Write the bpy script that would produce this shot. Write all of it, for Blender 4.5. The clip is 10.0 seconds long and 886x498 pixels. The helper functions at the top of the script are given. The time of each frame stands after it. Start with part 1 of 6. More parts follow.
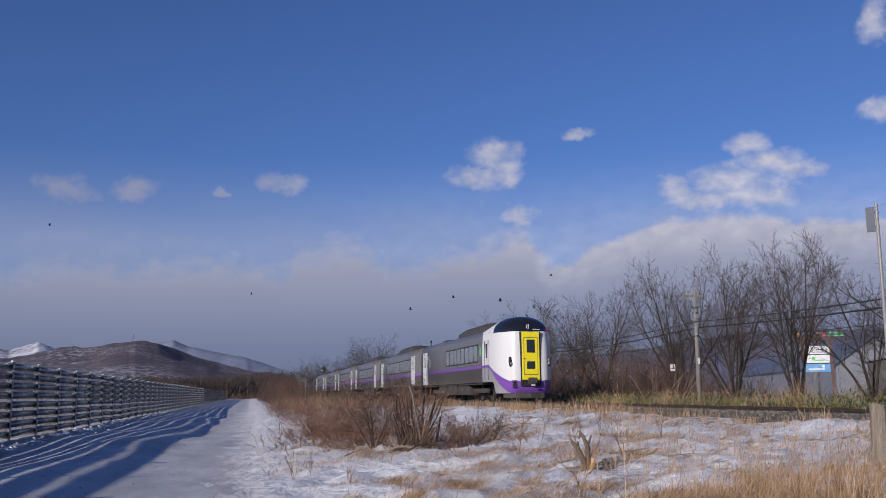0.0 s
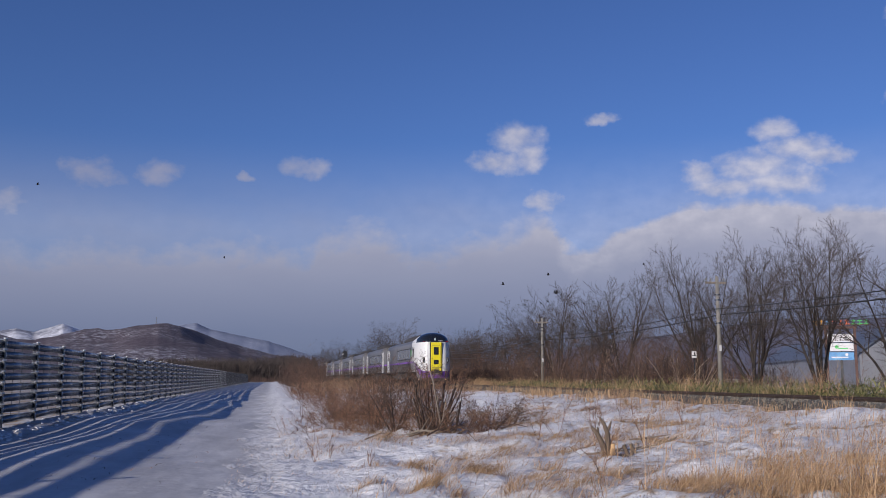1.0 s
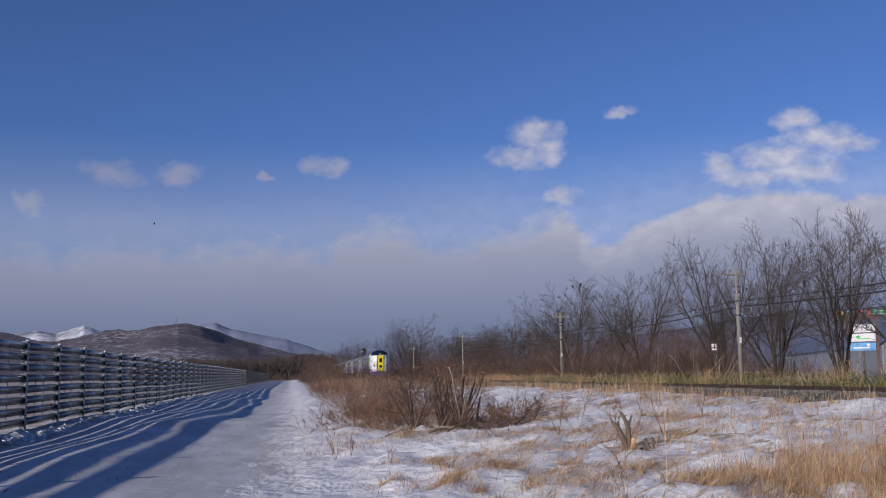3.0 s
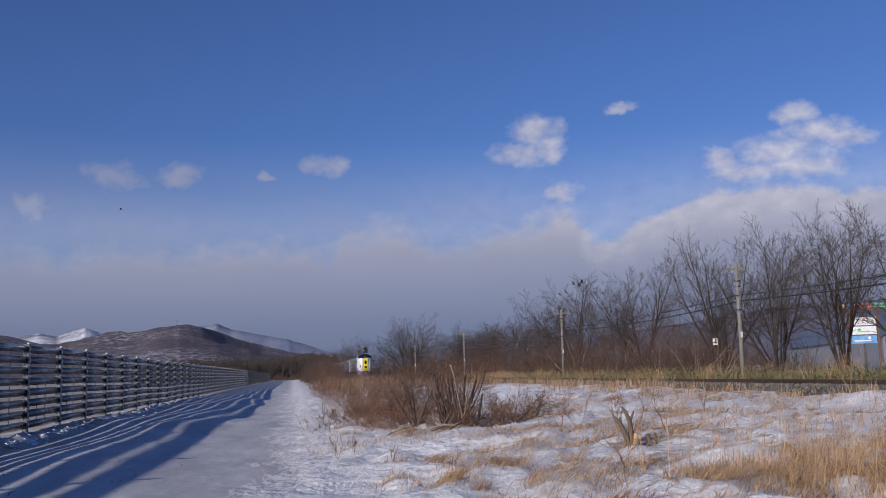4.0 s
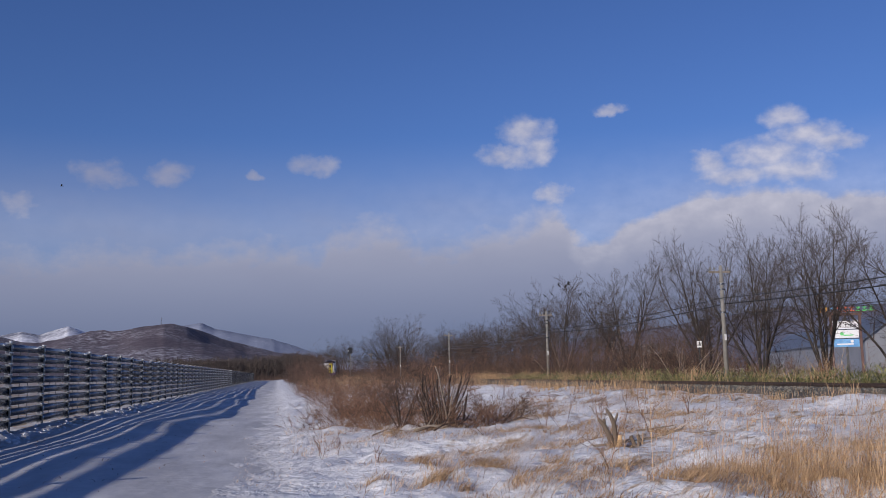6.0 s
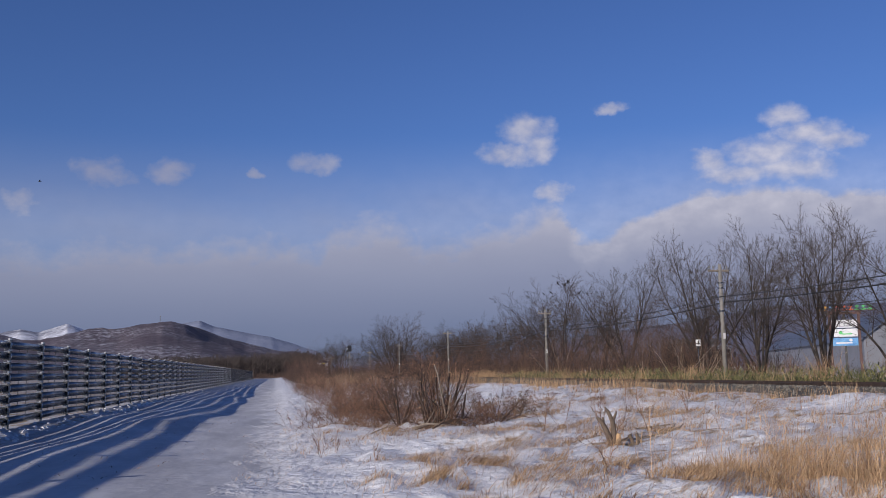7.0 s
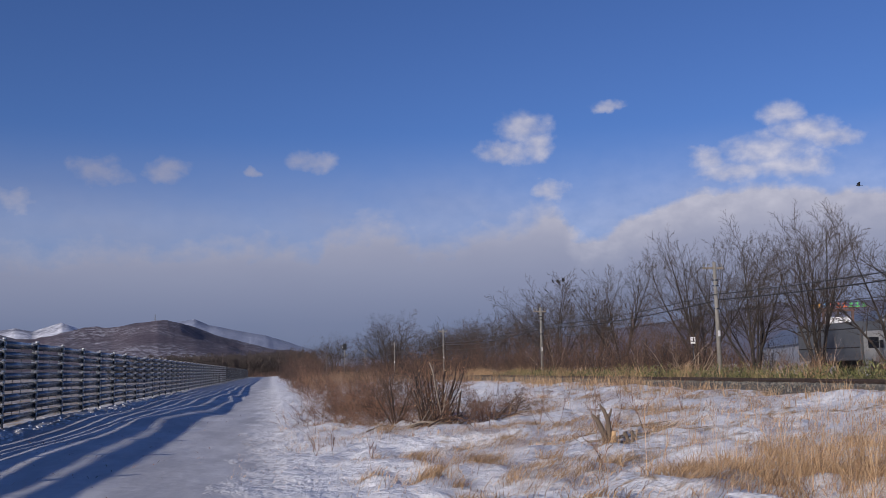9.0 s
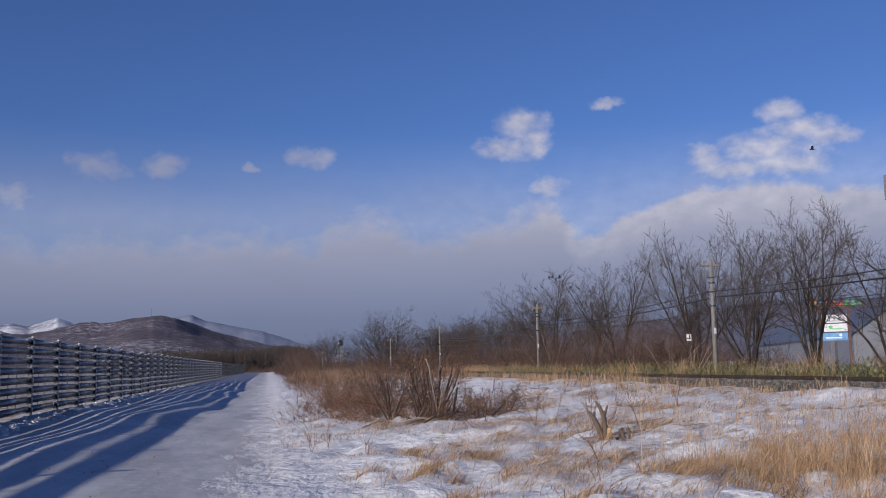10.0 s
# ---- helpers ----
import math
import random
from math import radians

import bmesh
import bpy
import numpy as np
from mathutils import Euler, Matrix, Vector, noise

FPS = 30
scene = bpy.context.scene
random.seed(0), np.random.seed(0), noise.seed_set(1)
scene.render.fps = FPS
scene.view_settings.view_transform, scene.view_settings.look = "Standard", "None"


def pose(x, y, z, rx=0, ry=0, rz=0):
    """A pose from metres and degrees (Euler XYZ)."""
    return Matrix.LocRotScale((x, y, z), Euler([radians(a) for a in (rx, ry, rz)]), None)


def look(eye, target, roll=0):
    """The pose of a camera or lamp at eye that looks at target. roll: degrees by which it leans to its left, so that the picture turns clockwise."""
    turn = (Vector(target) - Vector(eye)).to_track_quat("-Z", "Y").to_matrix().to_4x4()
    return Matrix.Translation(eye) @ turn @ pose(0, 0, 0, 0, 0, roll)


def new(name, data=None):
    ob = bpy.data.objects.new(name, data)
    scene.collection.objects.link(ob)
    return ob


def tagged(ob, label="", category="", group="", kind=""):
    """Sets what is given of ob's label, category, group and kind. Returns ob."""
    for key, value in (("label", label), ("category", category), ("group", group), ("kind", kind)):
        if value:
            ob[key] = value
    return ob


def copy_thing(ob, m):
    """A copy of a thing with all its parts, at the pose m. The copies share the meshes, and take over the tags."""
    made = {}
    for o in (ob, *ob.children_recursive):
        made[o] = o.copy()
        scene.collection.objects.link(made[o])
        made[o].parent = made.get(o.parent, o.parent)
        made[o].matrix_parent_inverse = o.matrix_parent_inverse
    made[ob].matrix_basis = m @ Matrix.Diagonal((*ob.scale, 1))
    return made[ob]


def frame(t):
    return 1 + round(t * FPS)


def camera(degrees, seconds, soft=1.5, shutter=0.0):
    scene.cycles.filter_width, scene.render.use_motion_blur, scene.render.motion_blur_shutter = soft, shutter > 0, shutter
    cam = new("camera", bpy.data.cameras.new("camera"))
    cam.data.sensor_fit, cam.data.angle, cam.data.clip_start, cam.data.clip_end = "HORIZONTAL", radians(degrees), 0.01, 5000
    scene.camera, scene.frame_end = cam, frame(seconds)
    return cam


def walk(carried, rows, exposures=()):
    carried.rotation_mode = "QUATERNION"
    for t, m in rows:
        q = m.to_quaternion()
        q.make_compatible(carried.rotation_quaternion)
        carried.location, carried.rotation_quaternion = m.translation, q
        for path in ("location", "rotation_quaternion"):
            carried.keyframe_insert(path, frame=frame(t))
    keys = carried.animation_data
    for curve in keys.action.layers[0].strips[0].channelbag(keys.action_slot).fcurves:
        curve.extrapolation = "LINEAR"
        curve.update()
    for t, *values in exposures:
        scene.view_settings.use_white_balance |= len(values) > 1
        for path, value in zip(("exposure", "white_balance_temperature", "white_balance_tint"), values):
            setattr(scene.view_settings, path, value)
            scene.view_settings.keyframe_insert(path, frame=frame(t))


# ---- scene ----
# Plan: y runs along the railway, x to its right, z = 0 is the snowy track beside the fence.
EYE = (0.0, 0.0, 1.46)
TURN = -10.2
cam = camera(50.1, 10.0, 0.45)
AIM = [(0.0, -1.214, 8.655, 0.529), (0.5, -0.678, 8.051, 0.062), (1.0, 0.0, 7.76, 0.0), (1.5, 0.35, 7.583, -0.068),
       (2.0, 0.639, 7.526, 0.327), (2.5, 0.903, 7.573, 0.497), (4.0, 1.242, 7.419, 1.461), (4.5, 0.837, 7.377, 1.619),
       (5.0, 0.647, 7.445, 1.697), (5.5, 0.485, 7.481, 1.342), (7.0, 0.273, 7.344, 1.052), (7.5, 0.338, 7.404, 1.268),
       (8.0, 0.084, 7.435, 1.077), (8.5, -0.116, 7.308, 1.3), (9.0, -0.012, 7.224, 1.192), (9.5, -0.028, 7.148, 1.318),
       (10.0, -0.238, 7.001, 1.005)]
walk(cam, [(t, pose(*EYE, 90 + p, r, TURN + w)) for t, w, p, r in AIM], [(0.0, -0.07, 6350, 15), (10.0, -0.07, 6350, 15)])

# ---- light ----
SUN_EL, SUN_AZ = 19.0, 228.0      # degrees; azimuth of the sun clockwise from +y
world = bpy.data.worlds.new("sky")
scene.world = world
world.use_nodes = True
wn = world.node_tree
sky = wn.nodes.new("ShaderNodeTexSky")
sky.sky_type = "NISHITA"
sky.sun_disc = False
sky.sun_elevation, sky.sun_rotation = radians(SUN_EL), radians(SUN_AZ)
sky.altitude, sky.air_density, sky.dust_density, sky.ozone_density = 100, 1.0, 0.2, 7.0
bg = wn.nodes["Background"]
bg.inputs["Strength"].default_value = 0.086
tint = wn.nodes.new("ShaderNodeMix")      # deep winter blue of the clear sky
tint.data_type, tint.blend_type = "RGBA", "MULTIPLY"
tint.inputs[0].default_value = 1.0
tint.inputs[7].default_value = (0.98, 0.91, 1.08, 1)
wn.links.new(sky.outputs["Color"], tint.inputs[6])
wn.links.new(tint.outputs[2], bg.inputs["Color"])
sun_data = bpy.data.lights.new("sun", "SUN")
sun_data.energy, sun_data.angle, sun_data.color = 4.3, radians(0.53), (1.0, 0.92, 0.80)
sun = new("sun", sun_data)
sa = radians(SUN_AZ)
sun_dir = Vector((math.sin(sa) * math.cos(radians(SUN_EL)), math.cos(sa) * math.cos(radians(SUN_EL)), math.sin(radians(SUN_EL))))
sun.matrix_world = look(sun_dir * 60, (0, 0, 0))


# ---- materials ----
def mat(name, rough=0.7, metal=0.0):
    m = bpy.data.materials.new(name)
    m.use_nodes = True
    b = m.node_tree.nodes["Principled BSDF"]
    b.inputs["Roughness"].default_value, b.inputs["Metallic"].default_value = rough, metal
    return m, m.node_tree, b


def nd(nt, kind, **ins):
    n = nt.nodes.new("ShaderNode" + kind)
    for k, v in ins.items():
        n.inputs[k.replace("_", " ")].default_value = v
    return n


def ramp(nt, fac, stops):
    r = nt.nodes.new("ShaderNodeValToRGB")
    e = r.color_ramp.elements
    while len(e) < len(stops):
        e.new(0.5)
    for i, (p, c) in enumerate(stops):
        e[i].position, e[i].color = p, (*c, 1) if len(c) == 3 else c
    nt.links.new(fac, r.inputs["Fac"])
    return r.outputs["Color"]


def noise_of(nt, scale, detail=4.0, rough=0.55, vec=None, stretch=None):
    n = nd(nt, "TexNoise", Scale=scale, Detail=detail, Roughness=rough)
    if vec is None:
        vec = nt.nodes.new("ShaderNodeTexCoord").outputs["Object"]
    if stretch:
        mp = nt.nodes.new("ShaderNodeMapping")
        mp.inputs["Scale"].default_value = stretch
        nt.links.new(vec, mp.inputs["Vector"])
        vec = mp.outputs["Vector"]
    nt.links.new(vec, n.inputs["Vector"])
    return n.outputs["Fac"]


def math_of(nt, op, a, b=0.0, c=None, clamp=False):
    n = nt.nodes.new("ShaderNodeMath")
    n.operation, n.use_clamp = op, clamp
    for i, v in enumerate((a, b, c)):
        if v is None:
            continue
        if isinstance(v, (int, float)):
            n.inputs[i].default_value = v
        else:
            nt.links.new(v, n.inputs[i])
    return n.outputs[0]


def mix_of(nt, fac, a, b):
    n = nt.nodes.new("ShaderNodeMix")
    n.data_type = "RGBA"
    for s, v in ((n.inputs[0], fac), (n.inputs[6], a), (n.inputs[7], b)):
        if isinstance(v, (int, float)):
            s.default_value = v
        elif isinstance(v, tuple):
            s.default_value = (*v, 1)
        else:
            nt.links.new(v, s)
    return n.outputs[2]


def bump_of(nt, b, height, strength=0.3, dist=0.02):
    n = nd(nt, "Bump", Strength=strength, Distance=dist)
    nt.links.new(height, n.inputs["Height"])
    nt.links.new(n.outputs["Normal"], b.inputs["Normal"])


def simple(name, dark, light, scale=6.0, rough=0.7, metal=0.0, bump=0.15, fine=8.0, stretch=None, island=0.0):
    """Two tones mixed by a large and a fine noise, with a little relief."""
    m, nt, b = mat(name, rough, metal)
    big = noise_of(nt, scale, 4, stretch=stretch)
    small = noise_of(nt, scale * fine, 3, stretch=stretch)
    f = math_of(nt, "ADD", math_of(nt, "MULTIPLY", big, 0.6), math_of(nt, "MULTIPLY", small, 0.4))
    if island:
        geo = nt.nodes.new("ShaderNodeNewGeometry")
        f = math_of(nt, "ADD", math_of(nt, "MULTIPLY", f, 1 - island), math_of(nt, "MULTIPLY", geo.outputs["Random Per Island"], island))
    nt.links.new(ramp(nt, f, [(0.3, dark), (0.7, light)]), b.inputs["Base Color"])
    if bump:
        bump_of(nt, b, small, bump, 0.02)
    nt.links.new(ramp(nt, small, [(0.2, (rough * 0.8,) * 3), (0.8, (min(1, rough * 1.15),) * 3)]), b.inputs["Roughness"])
    return m


def ground_material():
    """Wind-packed snow, thin over last year's grass: bare straw shows where the snow is worn through."""
    m, nt, b = mat("snowy_ground", 0.75)
    pos = nt.nodes.new("ShaderNodeNewGeometry").outputs["Position"]
    sep = nt.nodes.new("ShaderNodeSeparateXYZ")
    nt.links.new(pos, sep.inputs[0])
    n1 = noise_of(nt, 0.55, 6, 0.62, pos)
    n2 = noise_of(nt, 5.0, 5, 0.6, pos)
    n3 = noise_of(nt, 40.0, 3, 0.6, pos, (1, 0.5, 1))
    patches = math_of(nt, "ADD", math_of(nt, "MULTIPLY", n1, 0.55), math_of(nt, "MULTIPLY", n2, 0.45))
    # the trodden track keeps its snow, the bank beside the rails does not
    bank = nd(nt, "MapRange", **{"From_Min": 0.2, "From_Max": 3.5, "To_Min": -0.16, "To_Max": -0.02})
    nt.links.new(sep.outputs["X"], bank.inputs["Value"])
    right = nd(nt, "MapRange", **{"From_Min": 10.5, "From_Max": 12.5, "To_Min": 0.0, "To_Max": 0.4})
    nt.links.new(sep.outputs["X"], right.inputs["Value"])
    field = nd(nt, "MapRange", **{"From_Min": 24.0, "From_Max": 30.0, "To_Min": 0.0, "To_Max": -0.45})
    nt.links.new(sep.outputs["X"], field.inputs["Value"])
    beyond = nd(nt, "MapRange", **{"From_Min": -8.0, "From_Max": -9.5, "To_Min": 0.0, "To_Max": 0.22})
    nt.links.new(sep.outputs["X"], beyond.inputs["Value"])
    foot = math_of(nt, "MULTIPLY", math_of(nt, "LESS_THAN", math_of(nt, "ABSOLUTE", math_of(nt, "ADD", sep.outputs["X"], 7.3)), 0.95), 0.14)
    bare = math_of(nt, "ADD", math_of(nt, "ADD", foot, beyond.outputs[0]), math_of(nt, "ADD", math_of(nt, "ADD", patches, bank.outputs[0]), math_of(nt, "ADD", right.outputs[0], field.outputs[0])))
    mask = ramp(nt, bare, [(0.50, (0, 0, 0)), (0.60, (1, 1, 1))])
    straw = ramp(nt, n3, [(0.25, (0.10, 0.065, 0.03)), (0.55, (0.30, 0.20, 0.10)), (0.8, (0.46, 0.34, 0.19))])
    snow = ramp(nt, n2, [(0.3, (0.60, 0.61, 0.64)), (0.6, (0.76, 0.76, 0.77))])
    # ice and thin dirty snow on the trodden track
    ice = noise_of(nt, 0.9, 5, 0.6, pos, (1.0, 0.25, 1))
    lane = nd(nt, "MapRange", **{"From_Min": -0.6, "From_Max": 0.5, "To_Min": 1.0, "To_Max": 0.0})
    edge = noise_of(nt, 1.1, 5, 0.65, pos, (1.0, 0.5, 1))
    nt.links.new(math_of(nt, "ADD", sep.outputs["X"], math_of(nt, "MULTIPLY_ADD", edge, 2.6, -1.3)), lane.inputs["Value"])
    packed = math_of(nt, "MULTIPLY", lane.outputs[0], ramp(nt, ice, [(0.3, (0.35,) * 3), (0.6, (0.95,) * 3)]))
    snow = mix_of(nt, packed, snow, (0.37, 0.37, 0.39))
    nt.links.new(mix_of(nt, mask, snow, straw), b.inputs["Base Color"])
    b.inputs["Subsurface Weight"].default_value = 0.0
    n4 = noise_of(nt, 1.7, 6, 0.58, pos, (1, 0.6, 1))
    n5 = noise_of(nt, 2.6, 4, 0.6, pos, (0.8, 1.5, 1))
    n6 = noise_of(nt, 4.5, 5, 0.6, pos, (0.8, 1.2, 1))
    crust = ramp(nt, n6, [(0.3, (0, 0, 0)), (0.7, (1, 1, 1))])
    calm = math_of(nt, "MULTIPLY_ADD", lane.outputs[0], -0.8, 1.0)
    h = math_of(nt, "MULTIPLY", math_of(nt, "ADD", math_of(nt, "ADD", n4, math_of(nt, "MULTIPLY", n5, 0.4)), math_of(nt, "MULTIPLY_ADD", crust, 0.30, math_of(nt, "MULTIPLY", n3, 0.05))), calm)
    bump_of(nt, b, h, 0.75, 0.15)
    return m


M = {}
M["ground"] = ground_material()
M["clod"] = simple("lumpy_snow", (0.62, 0.63, 0.66), (0.78, 0.78, 0.79), 6.0, 0.8, bump=0.3)
M["steel"] = simple("galvanised_steel", (0.12, 0.125, 0.135), (0.20, 0.205, 0.215), 5, 0.26, 0.85, 0.03)
M["steel_clamp"] = simple("bright_zinc_clamp", (0.36, 0.365, 0.38), (0.52, 0.525, 0.54), 9, 0.30, 0.75, 0.03)
M["straw"] = simple("dry_grass", (0.21, 0.118, 0.055), (0.56, 0.375, 0.21), 1.2, 0.75, island=0.55, bump=0)
M["straw_brown"] = simple("wet_brown_grass", (0.13, 0.07, 0.033), (0.54, 0.355, 0.19), 1.2, 0.8, island=0.7, bump=0)
M["straw_grey"] = simple("weathered_grass", (0.22, 0.135, 0.07), (0.47, 0.32, 0.18), 1.2, 0.8, island=0.55, bump=0)
M["bamboo"] = simple("dwarf_bamboo_leaf", (0.022, 0.033, 0.010), (0.20, 0.195, 0.068), 0.9, 0.6, island=0.6, bump=0)
M["twig"] = simple("red_brown_twig", (0.032, 0.017, 0.012), (0.28, 0.15, 0.085), 2.0, 0.8, island=0.75, bump=0)
M["stem"] = simple("dark_shrub_stem", (0.022, 0.014, 0.011), (0.085, 0.052, 0.036), 6.0, 0.85, island=0.4, bump=0.3)
M["pale_stem"] = simple("pale_bare_stem", (0.22, 0.16, 0.11), (0.42, 0.33, 0.25), 4.0, 0.8, island=0.5, bump=0)
M["twig_far"] = simple("dead_brush", (0.02, 0.013, 0.010), (0.13, 0.074, 0.05), 0.4, 0.85, island=0.65, bump=0)
M["bark"] = simple("grey_bark", (0.018, 0.014, 0.012), (0.055, 0.043, 0.036), 5, 0.9, bump=0.6)
M["branch"] = simple("bare_branch", (0.024, 0.018, 0.015), (0.08, 0.06, 0.048), 3, 0.85, bump=0)
M["cut"] = simple("fresh_cut_wood", (0.50, 0.30, 0.14), (0.68, 0.46, 0.25), 20, 0.7)
M["stump"] = simple("damp_stump_bark", (0.07, 0.048, 0.034), (0.21, 0.155, 0.11), 9, 0.85, bump=0.6, stretch=(1, 1, 0.2))
M["oldwood"] = simple("weathered_wood", (0.13, 0.10, 0.075), (0.33, 0.28, 0.22), 8, 0.85, bump=0.5, stretch=(1, 1, 0.12))
M["concrete"] = simple("pole_concrete", (0.13, 0.123, 0.11), (0.25, 0.235, 0.21), 4, 0.85, bump=0.2)
M["rail"] = simple("rusty_rail", (0.035, 0.024, 0.02), (0.09, 0.06, 0.045), 8, 0.6, 0.4)
M["ballast"] = simple("ballast_stone", (0.06, 0.056, 0.048), (0.19, 0.178, 0.15), 0.8, 0.9, island=0.6)
M["cable"] = simple("black_cable", (0.012, 0.012, 0.013), (0.03, 0.03, 0.032), 5, 0.6, bump=0)
M["white"] = simple("white_train_paint", (0.60, 0.60, 0.60), (0.70, 0.70, 0.69), 1.2, 0.28, bump=0.01)
M["grey"] = simple("grey_train_paint", (0.17, 0.175, 0.185), (0.22, 0.225, 0.235), 1.0, 0.35, bump=0.01)
M["olive"] = simple("dark_grey_train_paint", (0.085, 0.08, 0.075), (0.12, 0.115, 0.105), 1.0, 0.4, bump=0.01)
M["purple"] = simple("purple_train_paint", (0.15, 0.045, 0.36), (0.20, 0.06, 0.44), 1.0, 0.35, bump=0.01)
M["yellow"] = simple("yellow_train_paint", (0.72, 0.60, 0.01), (0.82, 0.69, 0.02), 1.5, 0.35, bump=0.01)
M["black"] = simple("black_plastic", (0.012, 0.012, 0.014), (0.03, 0.03, 0.033), 3, 0.5, bump=0.02)
M["roof"] = simple("sooty_train_roof", (0.035, 0.032, 0.031), (0.07, 0.064, 0.06), 1.5, 0.75)
M["under"] = simple("dusty_underframe", (0.03, 0.026, 0.024), (0.075, 0.066, 0.058), 3, 0.8)
M["red"] = simple("red_lens", (0.45, 0.01, 0.02), (0.6, 0.02, 0.03), 5, 0.25, bump=0)
M["crow"] = simple("black_feather", (0.008, 0.008, 0.009), (0.022, 0.022, 0.026), 9, 0.6, bump=0)
M["asphalt"] = simple("asphalt", (0.045, 0.045, 0.047), (0.075, 0.075, 0.078), 3, 0.9)
M["signwhite"] = simple("white_sign_board", (0.56, 0.56, 0.56), (0.66, 0.66, 0.655), 3, 0.5, bump=0)
M["signblue"] = simple("blue_sign_board", (0.02, 0.14, 0.38), (0.16, 0.40, 0.62), 2.5, 0.5, bump=0)
M["orange"] = simple("orange_letter", (0.62, 0.09, 0.03), (0.75, 0.15, 0.05), 4, 0.5, bump=0)
M["green"] = simple("green_letter", (0.05, 0.42, 0.09), (0.10, 0.55, 0.15), 4, 0.5, bump=0)
M["amber"] = simple("amber_letter", (0.65, 0.30, 0.03), (0.75, 0.40, 0.05), 4, 0.5, bump=0)
M["rustpost"] = simple("brown_painted_post", (0.07, 0.036, 0.03), (0.12, 0.062, 0.05), 5, 0.75)
M["tin"] = simple("blue_grey_sheet_metal", (0.07, 0.083, 0.11), (0.105, 0.12, 0.15), 0.6, 0.5, bump=0.05)
M["pale_tin"] = simple("pale_grey_sheet_metal", (0.15, 0.158, 0.18), (0.20, 0.208, 0.23), 0.6, 0.5, bump=0.05)
M["truckpaint"] = simple("grey_truck_paint", (0.19, 0.19, 0.19), (0.28, 0.28, 0.275), 2.0, 0.45, bump=0.02)
M["tarp"] = simple("dark_grey_truck_body", (0.06, 0.065, 0.075), (0.11, 0.115, 0.125), 1.2, 0.55)


def glass(name, tint, rough=0.06):
    m, nt, b = mat(name, rough)
    b.inputs["Base Color"].default_value = (*tint, 1)
    b.inputs["Specular IOR Level"].default_value = 0.8
    n = noise_of(nt, 1.5, 2)
    nt.links.new(ramp(nt, n, [(0.3, (rough,) * 3), (0.7, (rough * 2,) * 3)]), b.inputs["Roughness"])
    return m


M["glass"] = glass("dark_tinted_glass", (0.012, 0.014, 0.018))
# pale grey-blue base colour imitates the sky reflected in the glass
M["pane"] = glass("sky_tinted_glass", (0.20, 0.225, 0.26), 0.1)


def hill_material(name, wood, wood2, snow, lo, hi, scale, speckle=False):
    m, nt, b = mat(name, 0.95)
    pos = nt.nodes.new("ShaderNodeNewGeometry").outputs["Position"]
    big = noise_of(nt, scale, 7, 0.62, pos, (1, 1, 2.0))
    fine = noise_of(nt, scale * 14, 4, 0.7, pos, (1, 1, 0.5))
    f = math_of(nt, "ADD", math_of(nt, "MULTIPLY", big, 0.6), math_of(nt, "MULTIPLY", fine, 0.4))
    col = mix_of(nt, ramp(nt, fine, [(0.35, (0, 0, 0)), (0.65, (1, 1, 1))]), wood, wood2)
    mask = ramp(nt, big if speckle else f, [(lo, (0, 0, 0)), (hi, (1, 1, 1))])
    if speckle:      # snow glimpsed between the bare trees
        grain = noise_of(nt, scale * 22, 3, 0.7, pos, (1, 1, 0.6))
        mask = math_of(nt, "MULTIPLY", mask, ramp(nt, grain, [(0.46, (0, 0, 0)), (0.66, (0.9, 0.9, 0.9))]))
    nt.links.new(mix_of(nt, mask, col, snow), b.inputs["Base Color"])
    bump_of(nt, b, fine, 0.6, 6.0)
    return m


M["hill"] = hill_material("wooded_hill", (0.052, 0.040, 0.054), (0.100, 0.077, 0.094), (0.46, 0.46, 0.50), 0.46, 0.62, 0.004, True)
# the three farther ridges carry bluish distance haze in their base colours
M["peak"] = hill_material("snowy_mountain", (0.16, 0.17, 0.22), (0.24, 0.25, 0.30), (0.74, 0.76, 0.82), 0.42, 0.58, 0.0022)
M["haze"] = hill_material("haze_tinted_mountain", (0.22, 0.255, 0.35), (0.25, 0.285, 0.38), (0.38, 0.41, 0.50), 0.50, 0.66, 0.0016)
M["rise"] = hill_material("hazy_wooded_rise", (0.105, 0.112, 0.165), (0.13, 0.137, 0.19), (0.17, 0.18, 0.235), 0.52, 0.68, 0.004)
M["woods"] = simple("far_bare_woods", (0.03, 0.024, 0.022), (0.085, 0.065, 0.055), 0.05, 0.95, island=0.45, bump=0)


# ---- mesh helpers ----
def thing(name, label, category, m=None, group="", kind=""):
    ob = new(name)
    ob.empty_display_size = 0.2
    if m is not None:
        ob.matrix_basis = m
    return tagged(ob, label, category, group, kind)


def link_mesh(name, me, material, parent=None, label="", m=None, smooth=False):
    for k in (material if isinstance(material, (list, tuple)) else [material]):
        if k is not None and len(me.materials) < len(material if isinstance(material, (list, tuple)) else [1]):
            me.materials.append(k)
    if smooth:
        me.polygons.foreach_set("use_smooth", [True] * len(me.polygons))
    ob = new(name, me)
    if parent is not None:
        ob.parent = parent
    if m is not None:
        ob.matrix_basis = m
    if label:
        ob["label"] = label
    return ob


def part(name, bm, material, parent=None, label="", m=None, smooth=False):
    me = bpy.data.meshes.new(name)
    bm.to_mesh(me)
    bm.free()
    return link_mesh(name, me, material, parent, label, m, smooth)


def data_part(name, verts, faces, material, parent=None, label="", m=None, smooth=False):
    me = bpy.data.meshes.new(name)
    me.from_pydata([tuple(v) for v in verts], [], [tuple(f) for f in faces])
    me.update()
    return link_mesh(name, me, material, parent, label, m, smooth)


